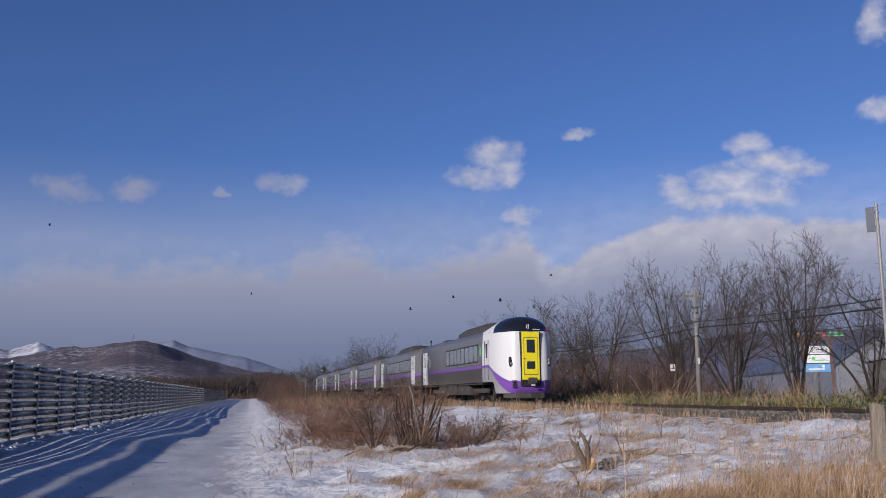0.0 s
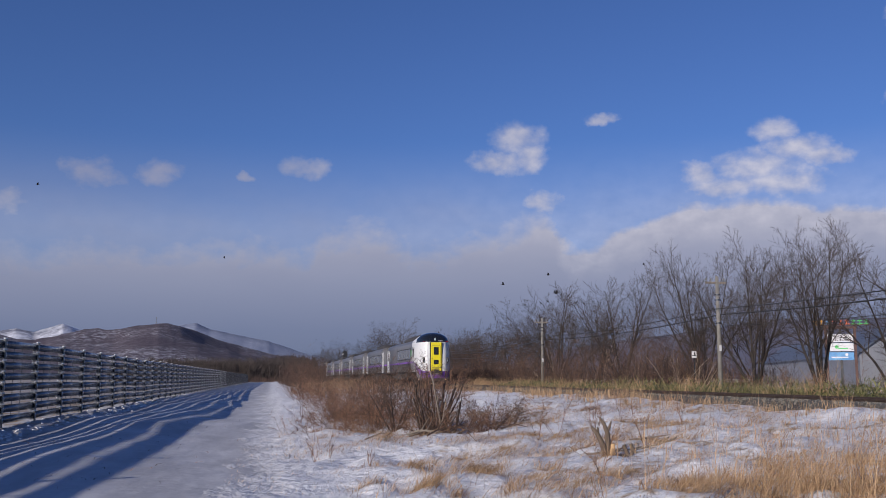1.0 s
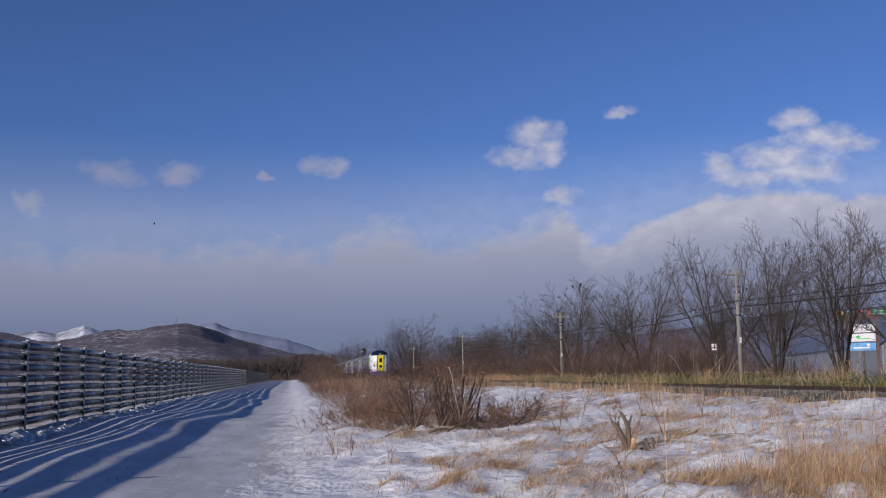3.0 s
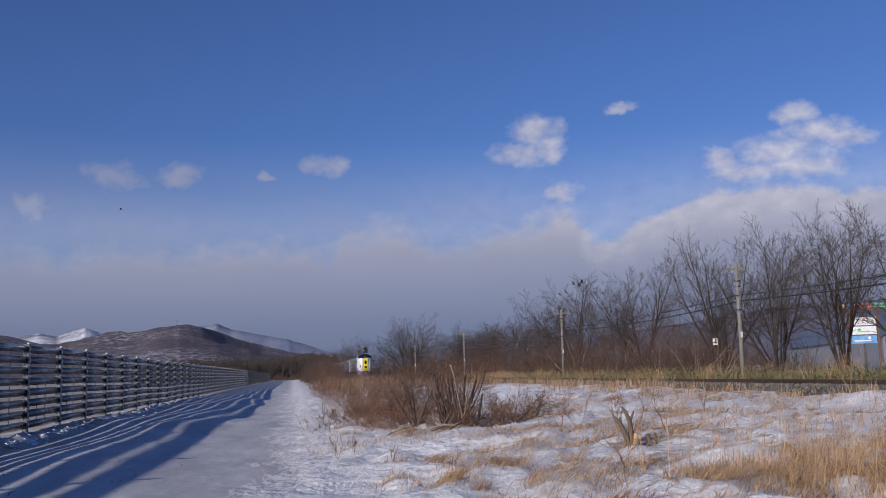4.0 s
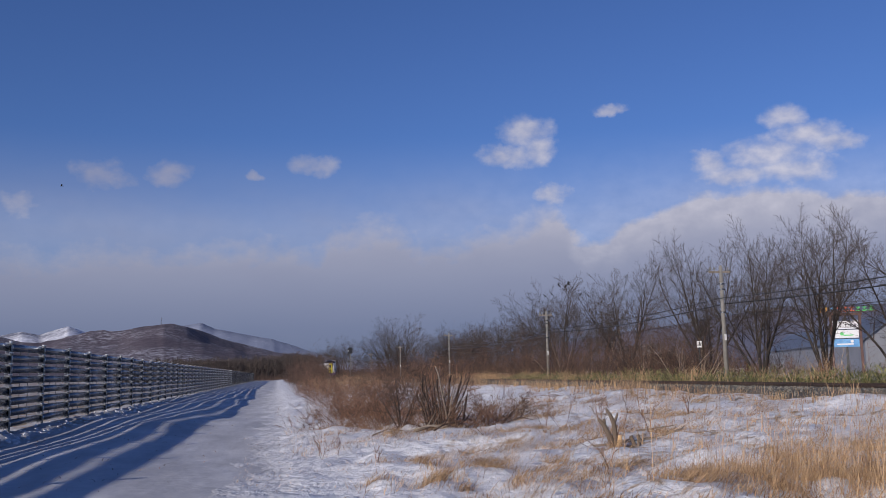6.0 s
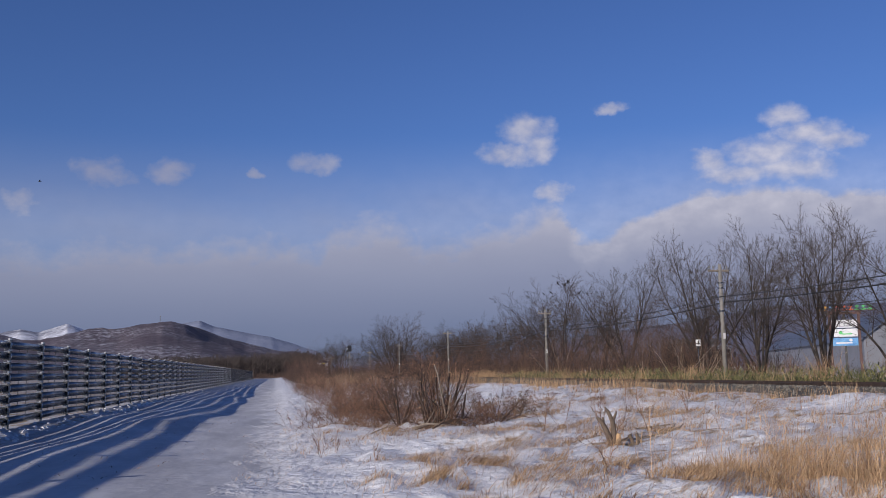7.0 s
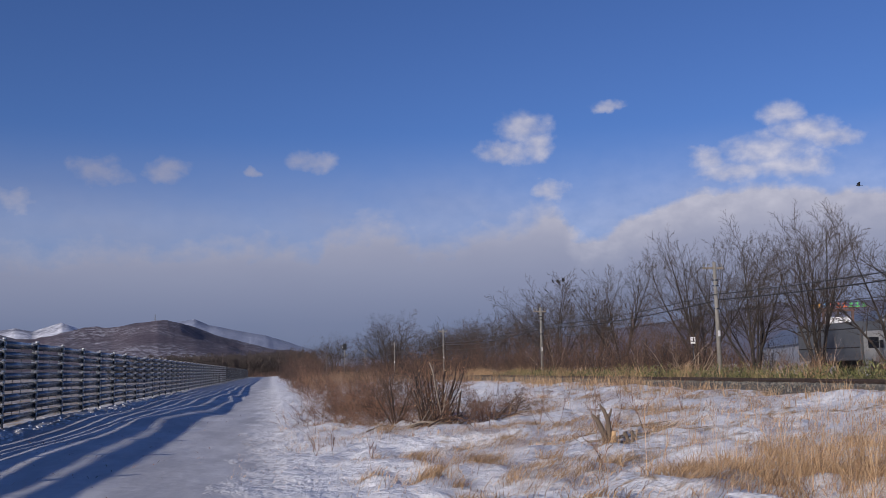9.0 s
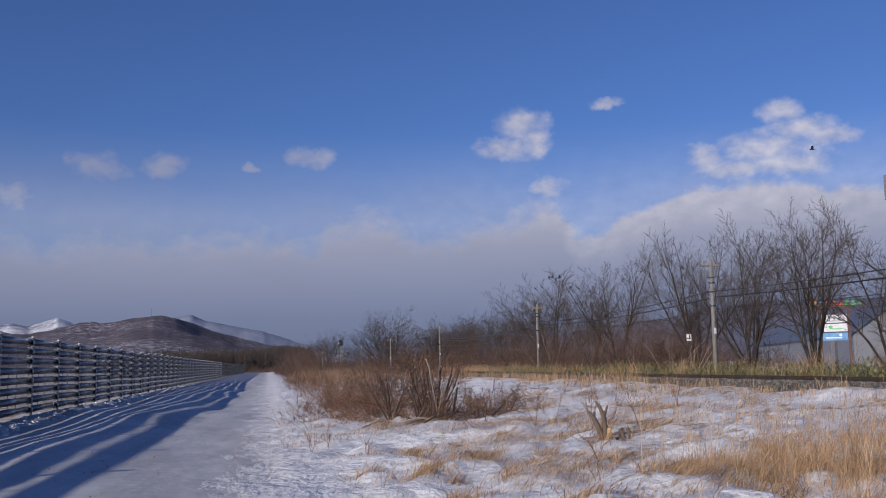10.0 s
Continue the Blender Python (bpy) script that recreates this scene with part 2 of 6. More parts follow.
def box(bm, x0, x1, y0, y1, z0, z1, bevel=0.0):
    r = bmesh.ops.create_cube(bm, size=1, matrix=Matrix.Translation(((x0 + x1) / 2, (y0 + y1) / 2, (z0 + z1) / 2)) @ Matrix.Diagonal((x1 - x0, y1 - y0, z1 - z0, 1)))
    if bevel:
        es = list({e for v in r["verts"] for e in v.link_edges})
        bmesh.ops.bevel(bm, geom=es, offset=bevel, segments=2, affect="EDGES", profile=0.6)
    return bm


def rod(bm, a, b, r0, r1=None, n=8):
    a, b = Vector(a), Vector(b)
    d = b - a
    bmesh.ops.create_cone(bm, cap_ends=True, segments=n, radius1=r0, radius2=r0 if r1 is None else r1, depth=d.length,
                          matrix=Matrix.Translation((a + b) / 2) @ d.to_track_quat("Z", "Y").to_matrix().to_4x4())
    return bm


def bm_new():
    return bmesh.new()


class Tubes:
    """Many tapered twigs as one mesh, gathered as rings."""

    def __init__(self, sides=4):
        self.v, self.f, self.n = [], [], sides

    def add(self, pts, radii):
        n, base = self.n, len(self.v)
        for i, p in enumerate(pts):
            d = (pts[min(i + 1, len(pts) - 1)] - pts[max(i - 1, 0)]).normalized()
            s = d.cross(Vector((0.31, 0.82, 0.47)))
            s = (s if s.length > 0.05 else d.cross(Vector((1, 0, 0)))).normalized()
            q = d.cross(s)
            for k in range(n):
                a = 2 * math.pi * k / n
                self.v.append(p + (s * math.cos(a) + q * math.sin(a)) * radii[i])
        for i in range(len(pts) - 1):
            for k in range(n):
                a, b = base + i * n + k, base + i * n + (k + 1) % n
                self.f.append((a, b, b + n, a + n))
        self.f.append(tuple(base + (len(pts) - 1) * n + k for k in range(n)))


# ---- ground ----
FENCE_X, RAIL_X, RAIL_Z = -7.85, 12.93, 1.03


def smooth(a, b, x):
    t = min(1.0, max(0.0, (x - a) / (b - a)))
    return t * t * (3 - 2 * t)


def ground_z(x, y):
    z = 0.0
    if x > 0:
        z = 0.80 * min(x, 10.4) / 10.4
        if x > 16.5:
            z -= 0.35 * smooth(16.5, 21, x)
        if x > 24:
            z -= 0.45 * smooth(24, 40, x)
    if x < -8.2:
        z -= 0.25 * smooth(-8.2, -10, x) + 0.5 * smooth(-9.5, -14, x)
    far = smooth(120, 30, abs(y)) * smooth(60, 20, abs(x))
    rough = smooth(-0.3, 1.5, x) * smooth(16, 12, x)
    n = noise.noise(Vector((x * 0.45, y * 0.35, 3.1))) * 0.13 + noise.noise(Vector((x * 1.3, y * 1.0, 9.4))) * 0.12 + noise.noise(Vector((x * 3.2, y * 2.4, 1.7))) * 0.07 + noise.noise(Vector((x * 7.0, y * 5.0, 8.1))) * 0.025
    z += n * rough * far
    z += (noise.noise(Vector((x * 0.55, y * 0.10, 5.5))) * 0.09 + noise.noise(Vector((x * 1.6, y * 0.7, 2.5))) * 0.015) * (1 - rough) * far
    # the lane is crowned near by, and dips where it runs on
    if -7.4 < x < 1.5 and y < 160:
        z += 0.15 * math.exp(-((x + 3.5) / 1.25) ** 2) * (0.85 + 0.4 * noise.noise(Vector((x * 0.2, y * 0.14, 6.1)))) * smooth(58, 28, y) * smooth(-4, 4, y)
        z -= 0.20 * math.exp(-((x + 1.4) / 1.7) ** 2) * smooth(33, 41, y) * smooth(120, 75, y)
        z += noise.noise(Vector((x * 0.25, y * 0.09, 12.7))) * 0.08 * smooth(26, 40, y) * smooth(160, 110, y) * smooth(-7.4, -6.4, x)
    # snow heaped along the fence foot
    z += 0.16 * math.exp(-((x + 7.15) / 0.45) ** 2) * (0.45 + noise.noise(Vector((x * 2.6, y * 1.1, 7)))) * smooth(140, 60, abs(y))
    return z


def build_ground():
    xs = [-4500, -2000, -900, -400, -200, -100, -60, -40, -28, -20, -16, -13] + list(np.arange(-11, -8, 0.4)) + list(np.arange(-8, -6.2, 0.15)) + list(np.arange(-6.2, 0, 0.35)) \
        + list(np.arange(0, 9, 0.12)) + list(np.arange(9, 12, 0.2)) + list(np.arange(12, 24, 0.8)) + [26, 30, 36, 44, 56, 75, 110, 180, 320, 700, 1500, 3000, 4600]
    ys = [-4500, -1500, -500, -200, -90, -45, -25, -14, -8, -4, -1] + list(np.arange(0, 4, 0.5)) + list(np.arange(4, 16, 0.11)) + list(np.arange(16, 30, 0.18)) \
        + list(np.arange(30, 60, 0.5)) + list(np.arange(60, 140, 2.5)) + [150, 170, 200, 240, 300, 400, 600, 1000, 1800, 3200, 4700]
    verts = [(x, y, ground_z(x, y)) for y in ys for x in xs]
    w = len(xs)
    faces = [(j * w + i, j * w + i + 1, (j + 1) * w + i + 1, (j + 1) * w + i) for j in range(len(ys) - 1) for i in range(w - 1)]
    g = data_part("ground", verts, faces, M["ground"], smooth=True)
    tagged(g, "thin wind-packed snow over dry grass", "ground", kind="structure")


build_ground()


def build_clods():
    """Lumps of ploughed snow along the fence foot."""
    rng = random.Random(33)
    v, f = [], []
    dirs = [Vector(p).normalized() for p in ((1, 0, 0.1), (0.6, 0.8, 0), (-0.5, 0.9, 0.1), (-1, 0, 0), (-0.5, -0.9, 0), (0.6, -0.8, 0.1))]
    for i in range(520):
        y = 10 + 90 * rng.random() ** 1.6
        x = rng.gauss(-6.8, 0.28)
        r = rng.uniform(0.025, 0.085)
        z = ground_z(x, y)
        b = len(v)
        for d in dirs:
            k = r * rng.uniform(0.7, 1.4)
            v.append((x + d.x * k, y + d.y * k * 1.3, z - 0.02))
        for d in dirs:
            k = r * rng.uniform(0.45, 0.85)
            v.append((x + d.x * k, y + d.y * k * 1.3, z + r * rng.uniform(0.35, 0.75)))
        v.append((x, y, z + r * rng.uniform(0.6, 0.95)))
        for j in range(6):
            q = (j + 1) % 6
            f += [(b + j, b + q, b + 6 + q, b + 6 + j), (b + 6 + j, b + 6 + q, b + 12)]
    tagged(data_part("snow_clods", v, f, M["clod"], smooth=True), "lumps of ploughed snow along the fence foot", "snow", kind="stuff")


build_clods()


# ---- sky: a far cloud bank that drifts ----
BLOBS = [(-10.45, 11.45, 2.3, 1.15), (-6.61, 11.66, 1.8, 1.1), (-1.74, 11.75, 0.85, 0.38), (1.89, 12.44, 1.9, 0.8),
         (15.05, 14.3, 1.9, 1.2), (13.62, 12.95, 2.0, 0.95), (15.6, 13.3, 1.6, 1.2), (20.13, 15.43, 1.21, 0.44),
         (16.33, 10.5, 1.6, 1.0), (30.08, 14.07, 1.61, 0.87), (29.03, 11.99, 3.69, 1.27), (25.7, 11.75, 1.51, 0.87),
         (32.7, 12.39, 1.84, 0.8), (31.2, 13.0, 2.2, 1.0), (27.2, 11.0, 3.0, 1.0), (30.5, 11.0, 3.6, 1.1), (37.3, 20.0, 1.0, 1.4), (37.2, 15.3, 1.2, 0.8), (-14.88, 9.8, 1.34, 1.01)]
BAND = [(-60, 8.5), (-15.95, 8.34), (-13.05, 8.18), (-10.05, 8.80), (-5.95, 8.72), (-2.02, 9.06), (1.68, 8.62), (3.04, 9.65), (6.13, 10.01),
        (8.55, 8.91), (9.93, 8.97), (13.40, 9.87), (16.50, 10.27), (18.47, 8.11), (19.82, 8.33), (21.17, 8.95), (23.51, 9.84),
        (26.76, 10.38), (29.87, 10.32), (34.79, 9.61), (80, 9.4)]


def cloud_material():
    m = bpy.data.materials.new("drifting_cloud")
    m.use_nodes = True
    nt = m.node_tree
    nt.nodes.clear()
    uv = nt.nodes.new("ShaderNodeUVMap")
    uv.uv_map = "sky_degrees"
    warp_n = nd(nt, "TexNoise", Scale=0.55, Detail=6.0, Roughness=0.6)
    nt.links.new(uv.outputs[0], warp_n.inputs["Vector"])
    sep = nt.nodes.new("ShaderNodeSeparateXYZ")
    nt.links.new(uv.outputs[0], sep.inputs[0])
    wsep = nt.nodes.new("ShaderNodeSeparateColor")
    nt.links.new(warp_n.outputs["Color"], wsep.inputs[0])
    u = math_of(nt, "ADD", sep.outputs[0], math_of(nt, "MULTIPLY_ADD", wsep.outputs[0], 2.0, -1.0))
    v = math_of(nt, "ADD", sep.outputs[1], math_of(nt, "MULTIPLY_ADD", wsep.outputs[1], 1.4, -0.7))
    fine = noise_of(nt, 0.8, 6, 0.5, uv.outputs[0], (1, 1.4, 1))
    wide = noise_of(nt, 0.14, 4, 0.5, uv.outputs[0], (1, 2.2, 1))
    dens = None
    for a, e, ra, re in BLOBS:
        du = math_of(nt, "MULTIPLY_ADD", u, 1 / ra, -a / ra)
        dv = math_of(nt, "MULTIPLY_ADD", v, 1 / re, -e / re)
        r2 = math_of(nt, "ADD", math_of(nt, "MULTIPLY", du, du), math_of(nt, "MULTIPLY", dv, dv))
        d = math_of(nt, "SUBTRACT", 1.25, r2)
        dens = d if dens is None else math_of(nt, "MAXIMUM", dens, d)
    # the puffs thin out at their edges
    weak = nd(nt, "MapRange", **{"From_Min": 2.0, "From_Max": 12.0, "To_Min": 0.78, "To_Max": 0.9})
    nt.links.new(sep.outputs[0], weak.inputs["Value"])
    puff = math_of(nt, "MULTIPLY", math_of(nt, "ADD", dens, math_of(nt, "MULTIPLY_ADD", fine, 1.5, -0.85)), 0.62, clamp=True)
    puff = math_of(nt, "SMOOTH_MIN", puff, 0.92, 0.3)
    puff = math_of(nt, "MULTIPLY", math_of(nt, "MULTIPLY", puff, puff), math_of(nt, "MULTIPLY_ADD", puff, -2.0, 3.0))
    puff = math_of(nt, "MULTIPLY", puff, weak.outputs[0])
    # top edge of the bank
    curve = nt.nodes.new("ShaderNodeFloatCurve")
    c = curve.mapping.curves[0]
    pts = [((a + 60) / 140, e / 20) for a, e in BAND]
    c.points[0].location, c.points[1].location = pts[0], pts[-1]
    for p in pts[1:-1]:
        c.points.new(*p)
    curve.mapping.update()
    nt.links.new(math_of(nt, "MULTIPLY_ADD", u, 1 / 140, 60 / 140), curve.inputs["Value"])
    depth = math_of(nt, "SUBTRACT", math_of(nt, "MULTIPLY", curve.outputs[0], 20.0), v)
    soft = nd(nt, "MapRange", **{"From_Min": 15.0, "From_Max": 21.0, "To_Min": 0.34, "To_Max": 1.3})
    nt.links.new(sep.outputs[0], soft.inputs["Value"])
    bank = math_of(nt, "ADD", math_of(nt, "MULTIPLY", depth, soft.outputs[0]), math_of(nt, "MULTIPLY_ADD", fine, 0.75, -0.15), clamp=True)
    bank = math_of(nt, "MULTIPLY", bank, 0.93)
    alpha = math_of(nt, "MAXIMUM", puff, bank, clamp=True)
    # a thin veil over the clear blue just above the bank
    veil = nd(nt, "MapRange", **{"From_Min": 7.0, "From_Max": 14.5, "To_Min": 0.55, "To_Max": 0.0})
    veil.interpolation_type = "SMOOTHSTEP"
    nt.links.new(sep.outputs[1], veil.inputs["Value"])
    alpha = math_of(nt, "MAXIMUM", alpha, math_of(nt, "MULTIPLY", veil.outputs[0], math_of(nt, "ADD", wide, 0.35)), clamp=True)
    # colour: sunlit tops, grey-lilac body, slate base
    body = ramp(nt, math_of(nt, "MULTIPLY", sep.outputs[1], 1 / 14.0),
                [(0.0, (0.125, 0.165, 0.27)), (0.2, (0.175, 0.21, 0.32)), (0.40, (0.275, 0.30, 0.40)), (0.62, (0.395, 0.405, 0.485)), (1.0, (0.46, 0.47, 0.55))])
    lit = math_of(nt, "MULTIPLY", math_of(nt, "MULTIPLY_ADD", fine, 1.6, -0.35, clamp=True), 0.95)
    nearness = nd(nt, "MapRange", **{"From_Min": 2.0, "From_Max": 26.0, "To_Min": 0.22, "To_Max": 1.15})
    nt.links.new(sep.outputs[0], nearness.inputs["Value"])
    top = nd(nt, "MapRange", **{"From_Min": 0.0, "From_Max": 2.6, "To_Min": 1.0, "To_Max": 0.0})
    nt.links.new(depth, top.inputs["Value"])
    litf = math_of(nt, "MULTIPLY", math_of(nt, "MULTIPLY", lit, top.outputs[0]), nearness.outputs[0])
    col = mix_of(nt, litf, body, (0.72, 0.70, 0.73))
    col = mix_of(nt, math_of(nt, "MULTIPLY_ADD", wide, 0.8, -0.33, clamp=True), col, (0.23, 0.25, 0.35))
    dim = nd(nt, "MapRange", **{"From_Min": 12.0, "From_Max": -6.0, "To_Min": 0.0, "To_Max": 0.6})
    nt.links.new(sep.outputs[0], dim.inputs["Value"])
    high = nd(nt, "MapRange", **{"From_Min": 9.0, "From_Max": 11.0, "To_Min": 0.0, "To_Max": 1.0})
    nt.links.new(sep.outputs[1], high.inputs["Value"])
    col = mix_of(nt, math_of(nt, "MULTIPLY", dim.outputs[0], high.outputs[0]), col, (0.27, 0.28, 0.38))
    em = nt.nodes.new("ShaderNodeEmission")
    nt.links.new(col, em.inputs["Color"])
    tr = nt.nodes.new("ShaderNodeBsdfTransparent")
    mx = nt.nodes.new("ShaderNodeMixShader")
    out = nt.nodes.new("ShaderNodeOutputMaterial")
    nt.links.new(alpha, mx.inputs[0])
    nt.links.new(tr.outputs[0], mx.inputs[1])
    nt.links.new(em.outputs[0], mx.inputs[2])
    nt.links.new(mx.outputs[0], out.inputs["Surface"])
    return m


def build_clouds():
    az = np.arange(-60, 80.1, 2.0)
    el = np.arange(-2, 32.1, 1.0)
    R = 4700.0
    verts, uvs = [], []
    for e in el:
        for a in az:
            ar, er = radians(a), radians(e)
            verts.append((R * math.sin(ar) * math.cos(er), R * math.cos(ar) * math.cos(er), R * math.sin(er)))
            uvs.append((a, e))
    w = len(az)
    faces = [(j * w + i, j * w + i + 1, (j + 1) * w + i + 1, (j + 1) * w + i) for j in range(len(el) - 1) for i in range(w - 1)]
    ob = data_part("cloud_backdrop", verts, faces, cloud_material(), smooth=True)
    lay = ob.data.uv_layers.new(name="sky_degrees")
    for lp in ob.data.loops:
        lay.data[lp.index].uv = uvs[lp.vertex_index]
    tagged(ob, "lilac-grey winter cloud bank with small white cumulus above", "clouds", kind="structure")
    return ob


clouds = build_clouds()
clouds.location = (0, 0, EYE[2])


# ---- hills and mountains ----
def ridge(name, label, profile, dist, thick, material, rough, seed):
    """A long ridge whose crest follows heights given as (bearing, angle above eye level), with slopes before and behind."""
    verts, w = [], 0
    a0, a1 = profile[0][0], profile[-1][0]
    bearings = np.arange(a0, a1 + 0.01, 0.12)
    steps = [0.0, 0.12, 0.25, 0.4, 0.55, 0.7, 0.85, 1.0, 1.25, 1.6]
    for s in steps:
        d = dist + thick * (s - 1)
        for a in bearings:
            e = np.interp(a, [p[0] for p in profile], [p[1] for p in profile])
            crest = EYE[2] + dist * math.tan(radians(e))
            k = s if s <= 1 else max(0.0, 1 - (s - 1) / 0.6)
            h = crest * (k ** 0.85)
            p = Vector((d * math.sin(radians(a)), d * math.cos(radians(a)), 0))
            n = noise.fractal(Vector((p.x, p.y, seed)) * (5.0 / thick), 1.0, 2.0, 5)
            h += n * rough * (1.0 if s < 0.95 else 0.22) * math.sin(min(1, k) * math.pi * 0.5)
            verts.append((p.x, p.y, max(h, -2.0) if s > 0 else -2.0))
        w = len(bearings)
    faces = [(j * w + i, j * w + i + 1, (j + 1) * w + i + 1, (j + 1) * w + i) for j in range(len(steps) - 1) for i in range(w - 1)]
    tagged(data_part(name, verts, faces, material, smooth=True), label, "mountain", kind="structure")


ridge("hill", "purple-brown wooded hill with patches of snow", [(-40, 1.2), (-24, 2.4), (-19, 3.0), (-15.68, 2.5), (-13.95, 2.15), (-12.5, 2.09), (-9.83, 2.52), (-7.69, 3.02), (-6.43, 3.19),
      (-5.16, 2.98), (-2.88, 2.21), (-0.25, 1.48), (1.25, 1.1), (2.5, 0.6), (4.5, 0.0)], 2400, 900, M["hill"], 22, 2.0)
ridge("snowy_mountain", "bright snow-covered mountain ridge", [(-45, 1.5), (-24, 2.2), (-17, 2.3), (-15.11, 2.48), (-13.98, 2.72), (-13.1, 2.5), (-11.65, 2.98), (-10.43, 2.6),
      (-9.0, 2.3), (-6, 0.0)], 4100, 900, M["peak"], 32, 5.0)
ridge("distant_mountain", "snowy mountain fading into cloud, pale blue haze put into its colour", [(-9, 0.5), (-7, 2.5), (-5.79, 2.93), (-4.36, 3.2), (-3.6, 2.85), (-2.56, 2.6), (-0.26, 2.2), (1.74, 1.5), (3.5, 1.05), (7, 0.5), (12, 0.0)],
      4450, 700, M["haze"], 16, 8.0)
ridge("wooded_rise", "dark brown wooded rise beyond the fields, blue haze put into its colour", [(12, 0.1), (17, 1.6), (22, 2.4), (24, 2.55), (27, 3.0), (29, 3.35), (35, 3.3), (48, 2.8), (60, 1.0)], 2600, 700, M["rise"], 8, 3.0)


def build_mast():
    b, d = radians(-6.6), 2400.0
    base = EYE[2] + d * math.tan(radians(3.1)) - 3.0
    t = thing("radio_mast", "thin pale lattice mast on the hill top", "mast", pose(d * math.sin(b), d * math.cos(b), base))
    bm = bm_new()
    for dx, dy in ((-1.2, -1.2), (1.2, -1.2), (1.2, 1.2), (-1.2, 1.2)):
        rod(bm, (dx, dy, 0), (dx * 0.3, dy * 0.3, 20), 0.22, 0.16, 5)
    part("mast_frame", bm, M["concrete"], t)
    for z in (6, 12, 17):
        bm = bm_new()
        box(bm, -1.3, 1.3, -1.3, 1.3, z, z + 0.5)
        part("platform", bm, M["concrete"], t)


build_mast()


# ---- railway ----
def build_railway():
    t = thing("railway_track", "ballasted single railway track with dark rusty rails", "railway", kind="structure")
    prof = [(10.55, 0.60), (11.3, 0.95), (14.6, 0.95), (15.4, 0.45)]
    rng = random.Random(4)
    ys = [-60, -20] + list(np.arange(0, 70, 0.5)) + list(np.arange(70, 140, 4)) + [170, 240, 420, 900, 1600]
    verts, cols = [], 26
    for y in ys:
        for i in range(cols):
            x = prof[0][0] + (prof[-1][0] - prof[0][0]) * i / (cols - 1)
            z = np.interp(x, [p[0] for p in prof], [p[1] for p in prof])
            verts.append((x + rng.uniform(-.03, .03), y, z + rng.uniform(-0.02, 0.03)))
    faces = [(j * cols + i, j * cols + i + 1, (j + 1) * cols + i + 1, (j + 1) * cols + i) for j in range(len(ys) - 1) for i in range(cols - 1)]
    data_part("ballast_bed", verts, faces, M["ballast"], t)
    # loose stones on the shoulder
    v, f = [], []
    for _ in range(9000):
        y = 12 + 60 * rng.random() ** 1.5
        x = rng.uniform(10.7, 12.3)
        z = float(np.interp(x, [p[0] for p in prof], [p[1] for p in prof]))
        r = rng.uniform(0.018, 0.04)
        b = len(v)
        for dx, dy, dz in ((1, 0, 0), (-1, 0, 0), (0, 1, 0), (0, -1, 0), (0, 0, 1), (0, 0, -1)):
            k = r * rng.uniform(0.6, 1.3)
            v.append((x + dx * k, y + dy * k, z + dz * k))
        f += [(b + i, b + j, b + k) for i, j, k in ((0, 2, 4), (2, 1, 4), (1, 3, 4), (3, 0, 4), (2, 0, 5), (1, 2, 5), (3, 1, 5), (0, 3, 5))]
    tagged(data_part("ballast_stones", v, f, M["ballast"], t), kind="stuff")
    for side in (-0.575, 0.575):
        bm = bm_new()
        x = RAIL_X + side
        box(bm, x - 0.032, x + 0.032, -60, 1500, RAIL_Z - 0.045, RAIL_Z, 0.008)
        box(bm, x - 0.009, x + 0.009, -60, 1500, RAIL_Z - 0.13, RAIL_Z - 0.044)
        box(bm, x - 0.06, x + 0.06, -60, 1500, RAIL_Z - 0.155, RAIL_Z - 0.131)
        part("rail", bm, M["rail"], t)
    bm = bm_new()
    box(bm, -1.0, 1.0, -0.1, 0.1, RAIL_Z - 0.29, RAIL_Z - 0.157, 0.015)
    s0 = part("sleeper", bm, M["oldwood"], t, m=pose(RAIL_X, 10, 0))
    for i in range(1, 160):
        o = new("sleeper", s0.data)
        o.parent = t
        o.matrix_basis = pose(RAIL_X, 10 + i * 0.6, 0)


build_railway()


# ---- fence ----
FENCE_H, SPAN, PIPES, PIPE_R = 2.52, 3.95, 8, 0.113
PIPE_Z = [0.25 + i * 0.315 for i in range(PIPES)]


